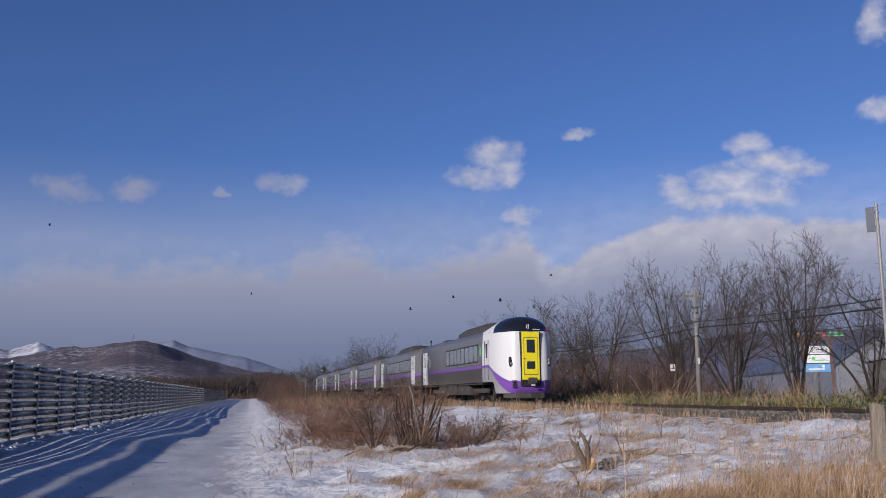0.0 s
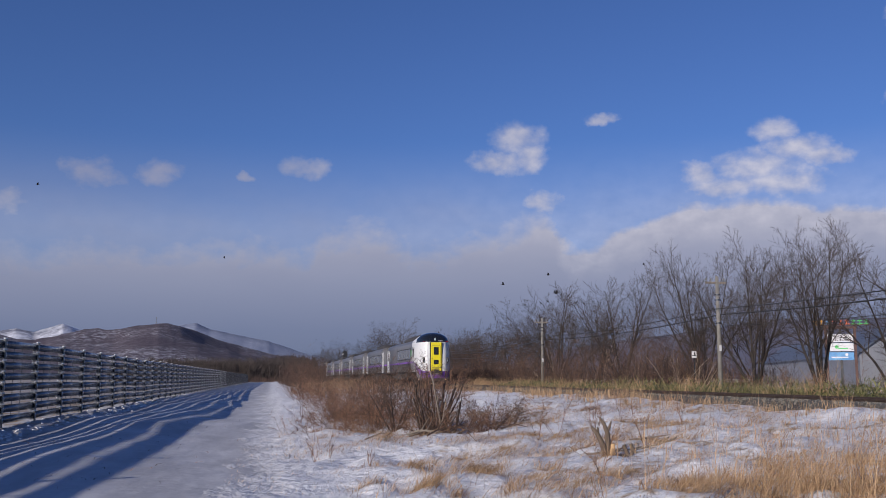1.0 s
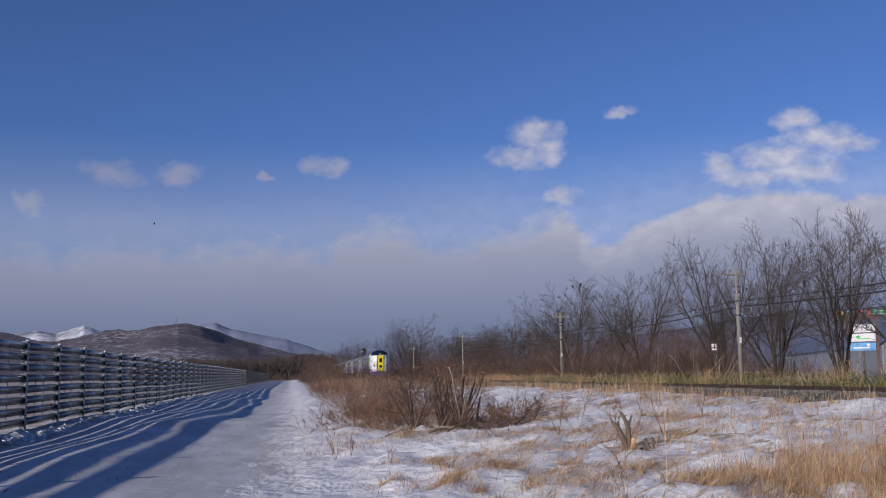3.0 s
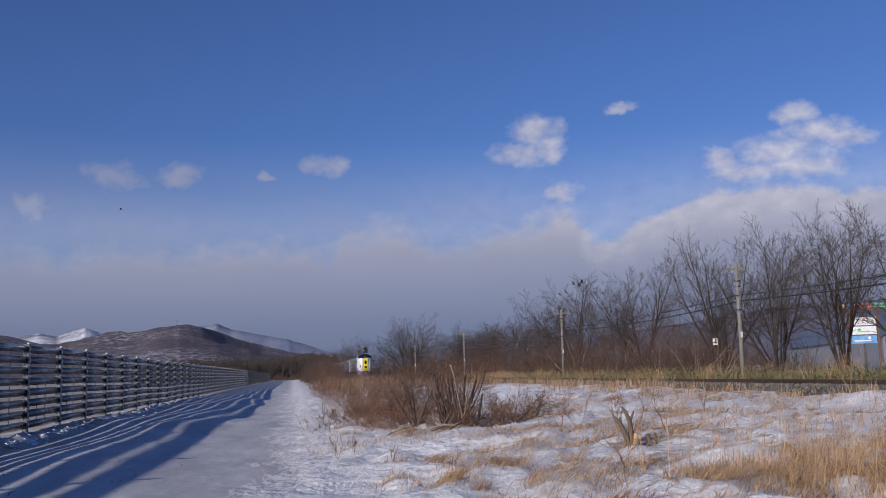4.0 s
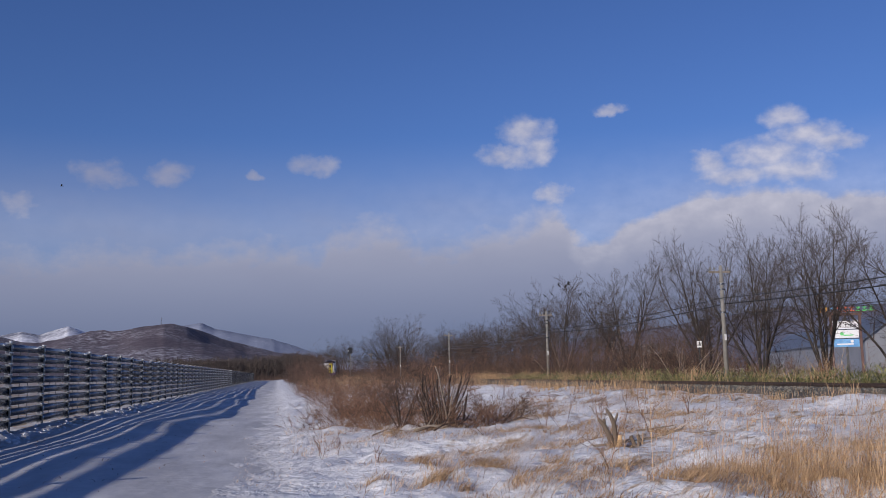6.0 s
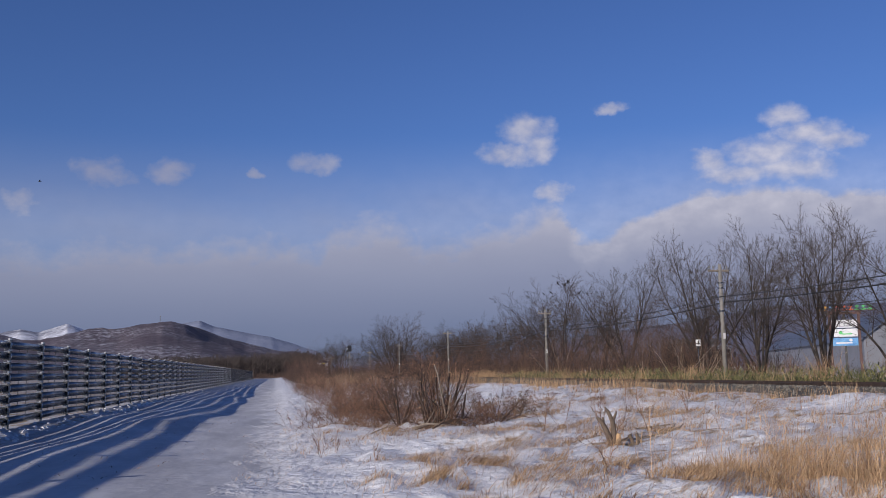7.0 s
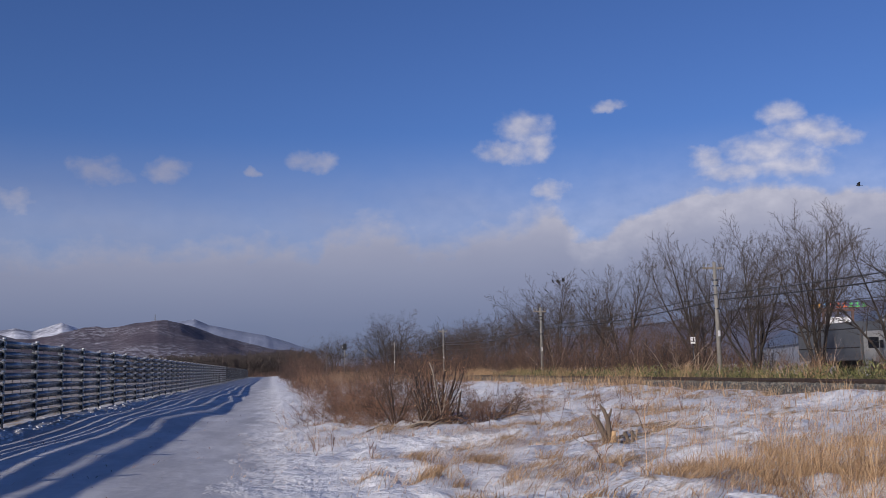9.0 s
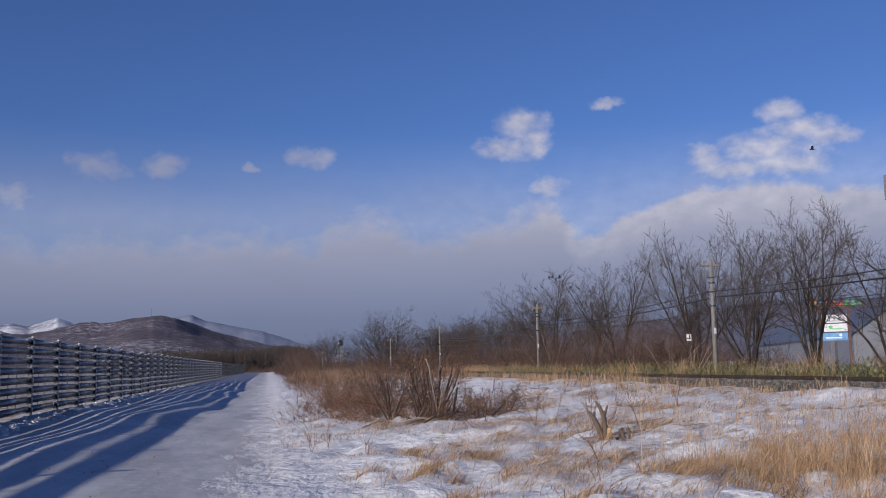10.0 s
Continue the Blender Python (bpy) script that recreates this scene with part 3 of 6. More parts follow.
def build_fence():
    fence = thing("pipe_fence", "galvanised steel snow fence of eight stout pipes on clamped posts", "fence")
    y_first, n_panels, n_near = -18.0, 88, 36
    # post: a round upright before the pipes, with a flange joint and a bolted half-ring at each pipe
    bm = bm_new()
    rod(bm, (0.26, 0, -0.3), (0.26, 0, FENCE_H + 0.06), 0.042, n=10)
    rod(bm, (0.26, 0, FENCE_H + 0.05), (0.26, 0, FENCE_H + 0.09), 0.062, n=10)
    box(bm, 0.12, 0.42, -0.13, 0.13, -0.02, 0.03, 0.008)
    post = part("post", bm, M["steel"], fence, m=pose(FENCE_X, y_first, ground_z(FENCE_X, y_first) - 0.02))
    for z in PIPE_Z:
        bm = bm_new()
        ring = [Vector((0.125 + 0.17 * math.cos(q), 0, z + 0.125 * math.sin(q))) for q in np.linspace(-1.75, 1.75, 9)]
        for p, q in zip(ring[:-1], ring[1:]):
            rod(bm, p, q, 0.026, n=6)
        rod(bm, (0.26, 0, z + 0.135), (0.26, 0, z + 0.18), 0.066, n=8)
        part("clamp", bm, M["steel_clamp"], post)
    clamps = list(post.children)
    bm = bm_new()
    rod(bm, (0, 0.005, 0), (0, SPAN - 0.005, 0), PIPE_R, n=14)
    pipe_mesh = bpy.data.meshes.new("pipe")
    bm.to_mesh(pipe_mesh)
    bm.free()
    pipe_mesh.polygons.foreach_set("use_smooth", [len(p.vertices) == 4 for p in pipe_mesh.polygons])
    pipe_mesh.materials.append(M["steel"])
    bm = bm_new()
    rod(bm, (0, 0, 0.2), (0, 0, FENCE_H + 0.02), 0.013, n=5)
    rod_mesh = bpy.data.meshes.new("tie_rod")
    bm.to_mesh(rod_mesh)
    bm.free()
    rod_mesh.materials.append(M["steel"])
    far = bm_new()
    for i in range(n_panels):
        y = y_first + i * SPAN
        g = ground_z(FENCE_X, y) - 0.02
        if i:
            o = new("post", post.data)
            o.parent = fence
            o.matrix_basis = pose(FENCE_X, y, g)
            if i < 48:
                for c in clamps:
                    k = new("clamp", c.data)
                    k.parent = o
        g2 = ground_z(FENCE_X, y + SPAN) - 0.02
        tilt = math.degrees(math.atan2(g2 - g, SPAN))
        for k in range(PIPES):
            z = g + PIPE_Z[k]
            if i < n_near:
                o = new("pipe", pipe_mesh)
                o.parent = fence
                o.matrix_basis = pose(FENCE_X + 0.12, y, z, tilt)
            else:
                rod(far, (FENCE_X + 0.12, y, z), (FENCE_X + 0.12, y + SPAN, z + g2 - g), PIPE_R, n=6)
        if i < 60:
            for j in (1, 2, 3):
                o = new("tie_rod", rod_mesh)
                o.parent = fence
                o.matrix_basis = pose(FENCE_X + 0.02, y + j * SPAN / 4, g)
    tagged(part("pipe_run", far, M["steel"], fence, smooth=True), kind="stuff")


build_fence()


# ---- train ----
CAR_L, CAR_GAP, CARS, SPEED, TAIL = 21.3, 0.0, 6, 31.83, 43.15
W = 1.41


def section(w, top, bottom=0.95, n=7):
    """Half a car body's cross-section from the foot of one side over the roof to the other."""
    pts = [(-w + 0.03, bottom), (-w, bottom + 0.25), (-w, 1.75), (-w, 2.5), (-w + 0.05, 3.0)]
    for i in range(n + 1):
        a = math.pi * (1 - i / n)
        pts.append(((w - 0.06) * math.copysign(abs(math.cos(a)) ** 0.55, math.cos(a)), 3.12 + (top - 3.12) * math.sin(a) ** 0.7))
    pts += [(w - 0.05, 3.0), (w, 2.5), (w, 1.75), (w, bottom + 0.25), (w - 0.03, bottom)]
    return pts


def livery_material():
    """Body colours laid out in the car's own space: grey sides, dark foot, purple waist line."""
    m, nt, b = mat("grey_train_side", 0.32)
    tc = nt.nodes.new("ShaderNodeTexCoord")
    sep = nt.nodes.new("ShaderNodeSeparateXYZ")
    nt.links.new(tc.outputs["Object"], sep.inputs[0])
    z = sep.outputs[2]
    dirt = noise_of(nt, 1.2, 4, 0.6, tc.outputs["Object"], (1, 0.4, 1))
    def band(lo, hi):
        return math_of(nt, "MULTIPLY", math_of(nt, "GREATER_THAN", z, lo), math_of(nt, "LESS_THAN", z, hi))
    c = mix_of(nt, math_of(nt, "GREATER_THAN", z, 1.66), (0.047, 0.044, 0.04), (0.108, 0.11, 0.117))
    c = mix_of(nt, band(1.66, 1.80), c, (0.17, 0.05, 0.38))
    c = mix_of(nt, math_of(nt, "GREATER_THAN", z, 3.3), c, (0.09, 0.085, 0.08))
    c = mix_of(nt, math_of(nt, "MULTIPLY", dirt, 0.22), c, (0.23, 0.20, 0.17))
    nt.links.new(c, b.inputs["Base Color"])
    return m


def cab_material():
    """White nose with the purple sweep running down to its foot and a silver-grey wedge below."""
    m, nt, b = mat("white_cab_paint", 0.28)
    tc = nt.nodes.new("ShaderNodeTexCoord")
    sep = nt.nodes.new("ShaderNodeSeparateXYZ")
    nt.links.new(tc.outputs["Object"], sep.inputs[0])
    y, z = sep.outputs[1], sep.outputs[2]
    dirt = noise_of(nt, 1.3, 4, 0.6, tc.outputs["Object"])
    # height of the sweep falls towards the front
    line = nd(nt, "MapRange", **{"From_Min": 0.25, "From_Max": 2.5, "To_Min": 0.98, "To_Max": 1.80})
    nt.links.new(y, line.inputs["Value"])
    up = math_of(nt, "SUBTRACT", line.outputs[0], z)
    wide = nd(nt, "MapRange", **{"From_Min": 0.15, "From_Max": 1.9, "To_Min": 0.65, "To_Max": 0.14})
    nt.links.new(y, wide.inputs["Value"])
    c = mix_of(nt, math_of(nt, "GREATER_THAN", up, 0.0), (0.68, 0.68, 0.675), (0.16, 0.045, 0.36))
    c = mix_of(nt, math_of(nt, "GREATER_THAN", up, wide.outputs[0]), c, (0.30, 0.30, 0.315))
    c = mix_of(nt, math_of(nt, "MULTIPLY", dirt, 0.16), c, (0.45, 0.41, 0.36))
    nt.links.new(c, b.inputs["Base Color"])
    return m


M["livery"] = livery_material()
M["cab"] = cab_material()


def loft(rows):
    """Faces between sections given as lists of points with equal counts."""
    verts, n = [p for r in rows for p in r], len(rows[0])
    faces = [(j * n + i, j * n + i + 1, (j + 1) * n + i + 1, (j + 1) * n + i) for j in range(len(rows) - 1) for i in range(n - 1)]
    return verts, faces


def car_fittings(car, y0, y1, cab):
    """Windows, doors, roof gear and running gear of one car between y0 and y1, in the car's space."""
    for side in (-1, 1):
        lab = "side window, sky reflection put into its grey"
        first = y0 + (3.9 if not cab else 1.0)
        n = 8 if cab else 9
        pitch_y = 1.02 if cab else 1.35
        start = first + (1.5 if cab else 0.3)
        for i in range(n):
            bm = bm_new()
            ya = start + i * pitch_y
            box(bm, side * (W - 0.02), side * (W + 0.012), ya, ya + pitch_y - 0.16, 2.05, 2.85, 0.01) if side > 0 else box(bm, -W - 0.012, -W + 0.02, ya, ya + pitch_y - 0.16, 2.05, 2.85, 0.01)
            part("window", bm, M["pane"], car)
        bm = bm_new()
        xa, xb = (W - 0.01, W + 0.006) if side > 0 else (-W - 0.006, -W + 0.01)
        box(bm, xa, xb, start - 0.1, start + n * pitch_y, 1.98, 2.92)
        part("window_band", bm, M["black"], car)
        # end doors set in white panels
        for ya, width in ((y1 - 1.95, 1.5),) + (() if cab else ((y0 + 2.4, 1.5),)):
            bm = bm_new()
            xa, xb = (W - 0.02, W + 0.008) if side > 0 else (-W - 0.008, -W + 0.02)
            box(bm, xa, xb, ya, ya + width, 1.0, 3.08, 0.006)
            panel = part("door_panel", bm, M["white"], car, "white entrance panel")
            xa, xb = (W, W + 0.014) if side > 0 else (-W - 0.014, -W)
            bm = bm_new()
            for k in (0.28, 1.14):
                box(bm, xa, xb, ya + k, ya + k + 0.045, 1.08, 2.98)
            box(bm, xa, xb, ya + 0.28, ya + 1.18, 2.96, 3.0)
            part("door_gap", bm, M["black"], panel)
            bm = bm_new()
            box(bm, xa, xb, ya + 0.60, ya + 0.88, 2.1, 2.8, 0.006)
            part("door_window", bm, M["glass"], panel)
        bm = bm_new()
        xa, xb = (W, W + 0.014) if side > 0 else (-W - 0.014, -W)
        box(bm, xa, xb, y1 - 3.1, y1 - 2.75, 2.1, 2.85, 0.006)
        part("small_window", bm, M["pane"], car)
    # roof unit with sloping ends
    ya, yb = (y0 + 1.7, y0 + 9.6) if cab else (y0 + 6.5, y0 + 13.5)
    rows = []
    for k, y in ((0.0, ya), (0.8, ya + 0.6), (1.0, ya + 1.4), (1.0, yb - 1.4), (0.8, yb - 0.6), (0.0, yb)):
        rows.append([(x * (0.75 + 0.25 * k), y, 3.56 + (h * 1.1 * k)) for x, h in ((-1.05, -0.05), (-1.0, 0.24), (-0.65, 0.44), (0, 0.5), (0.65, 0.44), (1.0, 0.24), (1.05, -0.05))])
    v, f = loft(rows)
    data_part("roof_unit", v, f, M["roof"], car, "sooty rounded roof housing", smooth=True)
    bm = bm_new()
    box(bm, -0.5, 0.5, y1 - 4.5, y1 - 2.8, 3.55, 3.82, 0.06)
    part("vent_box", bm, M["roof"], car)
    bm = bm_new()
    rod(bm, (-1.0, y1 - 1.2, 3.35), (-1.0, y1 - 1.2, 3.85), 0.03)
    rod(bm, (-1.0, y1 - 1.2, 3.8), (-1.0, y1 - 1.2, 3.95), 0.07)
    part("exhaust", bm, M["black"], car)
    # underframe boxes
    for ya, yb, half in ((y0 + 5.6, y0 + 8.2, 1.2), (y0 + 8.5, y0 + 10.4, 1.25), (y0 + 10.8, y0 + 13.6, 1.2)):
        bm = bm_new()
        box(bm, -half, half, ya, yb, 0.32, 0.97, 0.05)
        part("equipment_box", bm, M["under"], car)
    bm = bm_new()
    box(bm, -1.3, 1.3, y0 + 0.6 + (1.4 if cab else 0), y1 - 0.2, 0.86, 1.0)
    part("underframe", bm, M["under"], car)
    for yc in (y0 + 3.6, y1 - 3.4):
        bm = bm_new()
        box(bm, -1.05, -0.85, yc - 1.5, yc + 1.5, 0.42, 0.66, 0.04)
        box(bm, 0.85, 1.05, yc - 1.5, yc + 1.5, 0.42, 0.66, 0.04)
        box(bm, -0.9, 0.9, yc - 0.25, yc + 0.25, 0.45, 0.75, 0.04)
        bogie = part("bogie", bm, M["under"], car)
        for dy in (-1.05, 1.05):
            bm = bm_new()
            for x in (-0.6, 0.6):
                rod(bm, (x - 0.065, 0, 0), (x + 0.065, 0, 0), 0.43, n=20)
            rod(bm, (-0.9, 0, 0), (0.9, 0, 0), 0.08)
            part("wheelset", bm, M["under"], bogie, m=pose(0, yc + dy, 0.43))


def nose_w(y):
    t = min(1.0, max(0.0, y / 2.3))
    return 0.60 + (W - 0.60) * math.sqrt(max(0.0, 1 - (1 - t) ** 2.2))


def build_train():
    train = thing("diesel_express_train", "grey and white diesel train with yellow end door", "train", pose(RAIL_X, TAIL, RAIL_Z))
    # --- tail car with its high cab ---
    rows = [[(x, y, z) for x, z in section(W, 3.66)] for y in (3.8, 8.0, 14.0, CAR_L - 0.25)]
    v, f = loft(rows)
    n = len(rows[0])
    f = f + [tuple(range(len(v) - n, len(v)))]
    body = data_part("car_body", v, f, M["livery"], train, "grey car body with purple waist line", smooth=False)
    for p in body.data.polygons:
        p.use_smooth = len(p.vertices) == 4
    # white nose: sides that sweep round to the flat end, rows by height
    levels = [(0.40, 0.20), (0.52, 0.08), (0.78, 0.02), (1.0, 0.0), (1.5, 0.0), (2.1, 0.02), (2.7, 0.06), (3.1, 0.12), (3.30, 0.18)]
    ys = [0.0, 0.03, 0.09, 0.18, 0.32, 0.5, 0.75, 1.05, 1.4, 1.8, 2.3, 3.0, 3.8]
    rows = []
    for z, back in levels:
        tuck = 0.03 if z < 0.7 else (0.05 * smooth(2.5, 3.3, z))
        row = []
        for y in reversed(ys):
            yy = back * max(0, 1 - y / 2.3) + y
            row.append((-(nose_w(y) - tuck), yy, z if y < 1.7 else max(z, 0.95)))
        row.append((0.0, back, z))
        for y in ys:
            yy = back * max(0, 1 - y / 2.3) + y
            row.append(((nose_w(y) - tuck), yy, z if y < 1.7 else max(z, 0.95)))
        rows.append(row)
    v, f = loft(rows)
    nose = data_part("cab_nose", v, f, M["cab"], train, "white rounded cab nose with purple sweep", smooth=True)
    # cab roof behind the glass and the dark wrap-round dome
    def dome(y_list, lift, wide):
        out = []
        for y in y_list:
            w = (nose_w(y) - 0.05) * wide
            back = 0.18 * max(0, 1 - y / 2.3)
            h = 0.80 * math.sqrt(max(0.0, 1 - (1 - min(1, y / 1.5)) ** 2)) + 0.02
            if y > 1.7:
                h = 0.82 + (0.38 - 0.82) * smooth(1.7, 3.9, y)
            row = []
            for i in range(17):
                a = math.pi * (1 - i / 16)
                row.append((w * math.copysign(abs(math.cos(a)) ** (0.95 - 0.4 * smooth(1.7, 3.8, y)), math.cos(a)), y + back, 3.285 + lift + h * math.sin(a) ** (0.95 - 0.25 * smooth(1.7, 3.8, y))))
            out.append(row)
        return out
    v, f = loft(dome([0.0, 0.05, 0.12, 0.25, 0.45, 0.7, 1.0, 1.35, 1.7], 0.0, 1.0))
    shield = data_part("windscreen_dome", v, f, M["glass"], train, "dark wrap-round cab windscreen", smooth=True)
    v, f = loft(dome([1.7, 1.9, 2.2, 2.5, 2.8, 3.2, 3.5, 3.8], 0.0, 1.0))
    data_part("cab_roof", v, f, M["white"], train, "white cab roof", smooth=True)
    # end door between two black seams
    bm = bm_new()
    box(bm, -0.50, 0.50, -0.012, 0.3, 0.98, 3.28)
    part("seam", bm, M["black"], train)
    bm = bm_new()
    box(bm, -0.425, 0.425, -0.055, 0.2, 1.02, 3.27, 0.02)
    door = part("end_door", bm, M["yellow"], train, "yellow gangway end door")
    bm = bm_new()
    for xa, xb, za, zb in ((-0.33, 0.33, 2.98, 3.01), (-0.33, 0.33, 1.25, 1.28), (-0.345, -0.325, 1.25, 3.0), (0.325, 0.345, 1.25, 3.0)):
        box(bm, xa, xb, -0.059, -0.03, za, zb)
    part("door_groove", bm, M["olive"], door)
    for za, zb, ha in ((2.28, 2.90, 0.20), (1.52, 1.88, 0.20)):
        bm = bm_new()
        box(bm, -ha, ha, -0.075, 0.0, za, zb, 0.03)
        part("door_window", bm, M["glass"], door, "dark door window")
    bm = bm_new()
    rod(bm, (-0.37, -0.09, 2.0), (-0.27, -0.09, 2.0), 0.015)
    part("door_handle", bm, M["steel"], door)
    # lamps
    for s in (-1, 1):
        bm = bm_new()
        bmesh.ops.create_uvsphere(bm, u_segments=14, v_segments=10, radius=1, matrix=pose(s * 0.93, 0.17, 1.86, 0, s * 8, s * -38) @ Matrix.Diagonal((0.14, 0.07, 0.25, 1)))
        lamp = part("headlight", bm, M["black"], train, "dark recessed headlight", smooth=True)
        bm = bm_new()
        bmesh.ops.create_uvsphere(bm, u_segments=10, v_segments=8, radius=0.065, matrix=pose(s * 0.93, 0.115, 1.78))
        part("lens", bm, M["pane"], lamp, "clear round lens", smooth=True)
        bm = bm_new()
        bmesh.ops.create_uvsphere(bm, u_segments=10, v_segments=6, radius=1, matrix=pose(s * 0.93, 0.36, 3.36, 0, 0, s * -40) @ Matrix.Diagonal((0.09, 0.05, 0.03, 1)))
        part("tail_light", bm, M["red"], shield, "red tail light", smooth=True)
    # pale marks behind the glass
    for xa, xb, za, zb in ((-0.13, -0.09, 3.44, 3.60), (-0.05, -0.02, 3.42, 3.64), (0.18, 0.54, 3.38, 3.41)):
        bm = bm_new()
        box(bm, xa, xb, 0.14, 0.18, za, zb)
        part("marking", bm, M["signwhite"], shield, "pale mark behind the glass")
    # coupler bay, grille, plough
    bm = bm_new()
    box(bm, -0.50, 0.50, -0.03, 0.3, 0.72, 1.10, 0.02)
    part("coupler_bay", bm, M["black"], train)
    bm = bm_new()
    box(bm, -0.16, 0.16, -0.32, 0.2, 0.80, 1.06, 0.04)
    box(bm, -0.22, 0.22, -0.36, -0.28, 0.86, 1.12, 0.04)
    coupler = part("coupler", bm, M["under"], train)
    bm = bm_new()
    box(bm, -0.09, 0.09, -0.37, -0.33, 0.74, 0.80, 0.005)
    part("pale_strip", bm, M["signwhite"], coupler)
    for k in range(5):
        for s in (-1, 1):
            bm = bm_new()
            box(bm, s * 0.78 - 0.10, s * 0.78 + 0.10, 0.0, 0.12, 0.66 + k * 0.075, 0.70 + k * 0.075)
            part("grille_slat", bm, M["black"], nose)
    bm = bm_new()
    rows = [[(-1.15, 0.75, z), (-0.7, 0.2, z), (0.0, 0.06, z), (0.7, 0.2, z), (1.15, 0.75, z)] for z in (0.18, 0.42)]
    v, f = loft(rows)
    bm.free()
    o = data_part("snow_plough", v, f, M["under"], train, "dark snow plough under the nose")
    sol = o.modifiers.new("thick", "SOLIDIFY")
    sol.thickness = 0.05
    # cab side door
    for s in (-1, 1):
        xa, xb = (W - 0.02, W + 0.01) if s > 0 else (-W - 0.01, -W + 0.02)
        bm = bm_new()
        for ya in (2.55, 3.25):
            box(bm, xa, xb, ya, ya + 0.035, 1.05, 3.0)
        part("cab_door_gap", bm, M["black"], train)
        bm = bm_new()
        box(bm, xa, xb, 2.75, 3.05, 2.15, 2.85, 0.008)
        part("cab_side_window", bm, M["glass"], train)
    for s in (-1, 1):
        xa, xb = (W - 0.01, W + 0.016) if s > 0 else (-W - 0.016, -W + 0.01)
        bm = bm_new()
        box(bm, xa, xb, 4.05, 4.3, 2.3, 2.75, 0.01)
        part("destination_display", bm, M["green"], train, "green lit display")
    car_fittings(train, 2.3, CAR_L - 0.25, True)
    things = [train]
    # --- the cars ahead ---
    first = None
    for k in range(1, CARS):
        label = "grey express train car with white end doors and purple stripe"
        if first is None:
            first = thing("train_car", label, "train car", pose(RAIL_X, TAIL + k * CAR_L, RAIL_Z), group="cars of the train")
            rows = [[(x, y, z) for x, z in section(W, 3.66)] for y in (0.25, 7.0, 14.0, CAR_L - 0.25)]
            v, f = loft(rows)
            n = len(rows[0])
            f = f + [tuple(range(n - 1, -1, -1)), tuple(range(len(v) - n, len(v)))]
            body = data_part("car_body", v, f, M["livery"], first)
            for p in body.data.polygons:
                p.use_smooth = len(p.vertices) == 4
            bm = bm_new()
            box(bm, -0.75, 0.75, -0.27, 0.3, 1.0, 3.2, 0.05)
            part("gangway", bm, M["black"], first)
            car_fittings(first, 0.25, CAR_L - 0.25, False)
            things.append(first)
        else:
            things.append(copy_thing(first, pose(RAIL_X, TAIL + k * CAR_L, RAIL_Z)))
    return things


train_cars = build_train()




# ---- plants ----
def blades(name, spots, material, parent=None, seed=1):
    """Grass: each spot is (x, y, z, height, lean, bearing, width); a bent ribbon tapering to a point."""
    s = np.array(spots, dtype=float)
    rng = np.random.RandomState(seed)
    n = len(s)
    p = s[:, :3]
    h, lean, a, w = s[:, 3], s[:, 4], s[:, 5], s[:, 6]
    d = np.stack([np.cos(a), np.sin(a), np.zeros(n)], 1)
    turn = rng.uniform(0, np.pi, n)
    side = np.stack([np.cos(turn), np.sin(turn), np.zeros(n)], 1) * w[:, None] * 0.5
    up = np.array([0, 0, 1.0])
    rows = []
    for k, wk in ((0.0, 1.0), (0.4, 0.9), (0.75, 0.6)):
        c = p + up * (h * k * (1 - 0.35 * lean * k))[:, None] + d * (h * lean * k ** 1.8)[:, None]
        rows += [c - side * wk, c + side * wk]
    tip = p + up * (h * (1 - 0.45 * lean))[:, None] + d * (h * lean)[:, None]
    v = np.stack(rows + [tip], 1).reshape(-1, 3)
    b = (np.arange(n) * 7)[:, None]
    quads = np.concatenate([b + np.array([0, 1, 3, 2]), b + np.array([2, 3, 5, 4])])
    tris = b + np.array([4, 5, 6])
    me = bpy.data.meshes.new(name)
    me.from_pydata(v.tolist(), [], quads.tolist() + tris.tolist())
    me.update()
    return link_mesh(name, me, material, parent)


def scatter(rng, n, x0, x1, y0, y1, h0, h1, clump=0.0, thr=0.0, lean=(0.1, 0.6), width=0.006, freq=0.8, seed=0.0, bearing=None):
    out = []
    tries = 0
    while len(out) < n and tries < n * 30:
        tries += 1
        x, y = rng.uniform(x0, x1), rng.uniform(y0, y1)
        d = noise.noise(Vector((x * freq, y * freq, 11.3 + seed)))
        if d < thr:
            continue
        k = 0.55 + 0.45 * min(1.0, max(0.0, (d - thr) * 2.2))
        a = rng.uniform(0, 6.283) if bearing is None else bearing + rng.gauss(0, 0.7)
        out.append((x, y, ground_z(x, y) - 0.02, rng.uniform(h0, h1) * k, rng.uniform(*lean), a, width * rng.uniform(0.6, 1.4)))
    return out


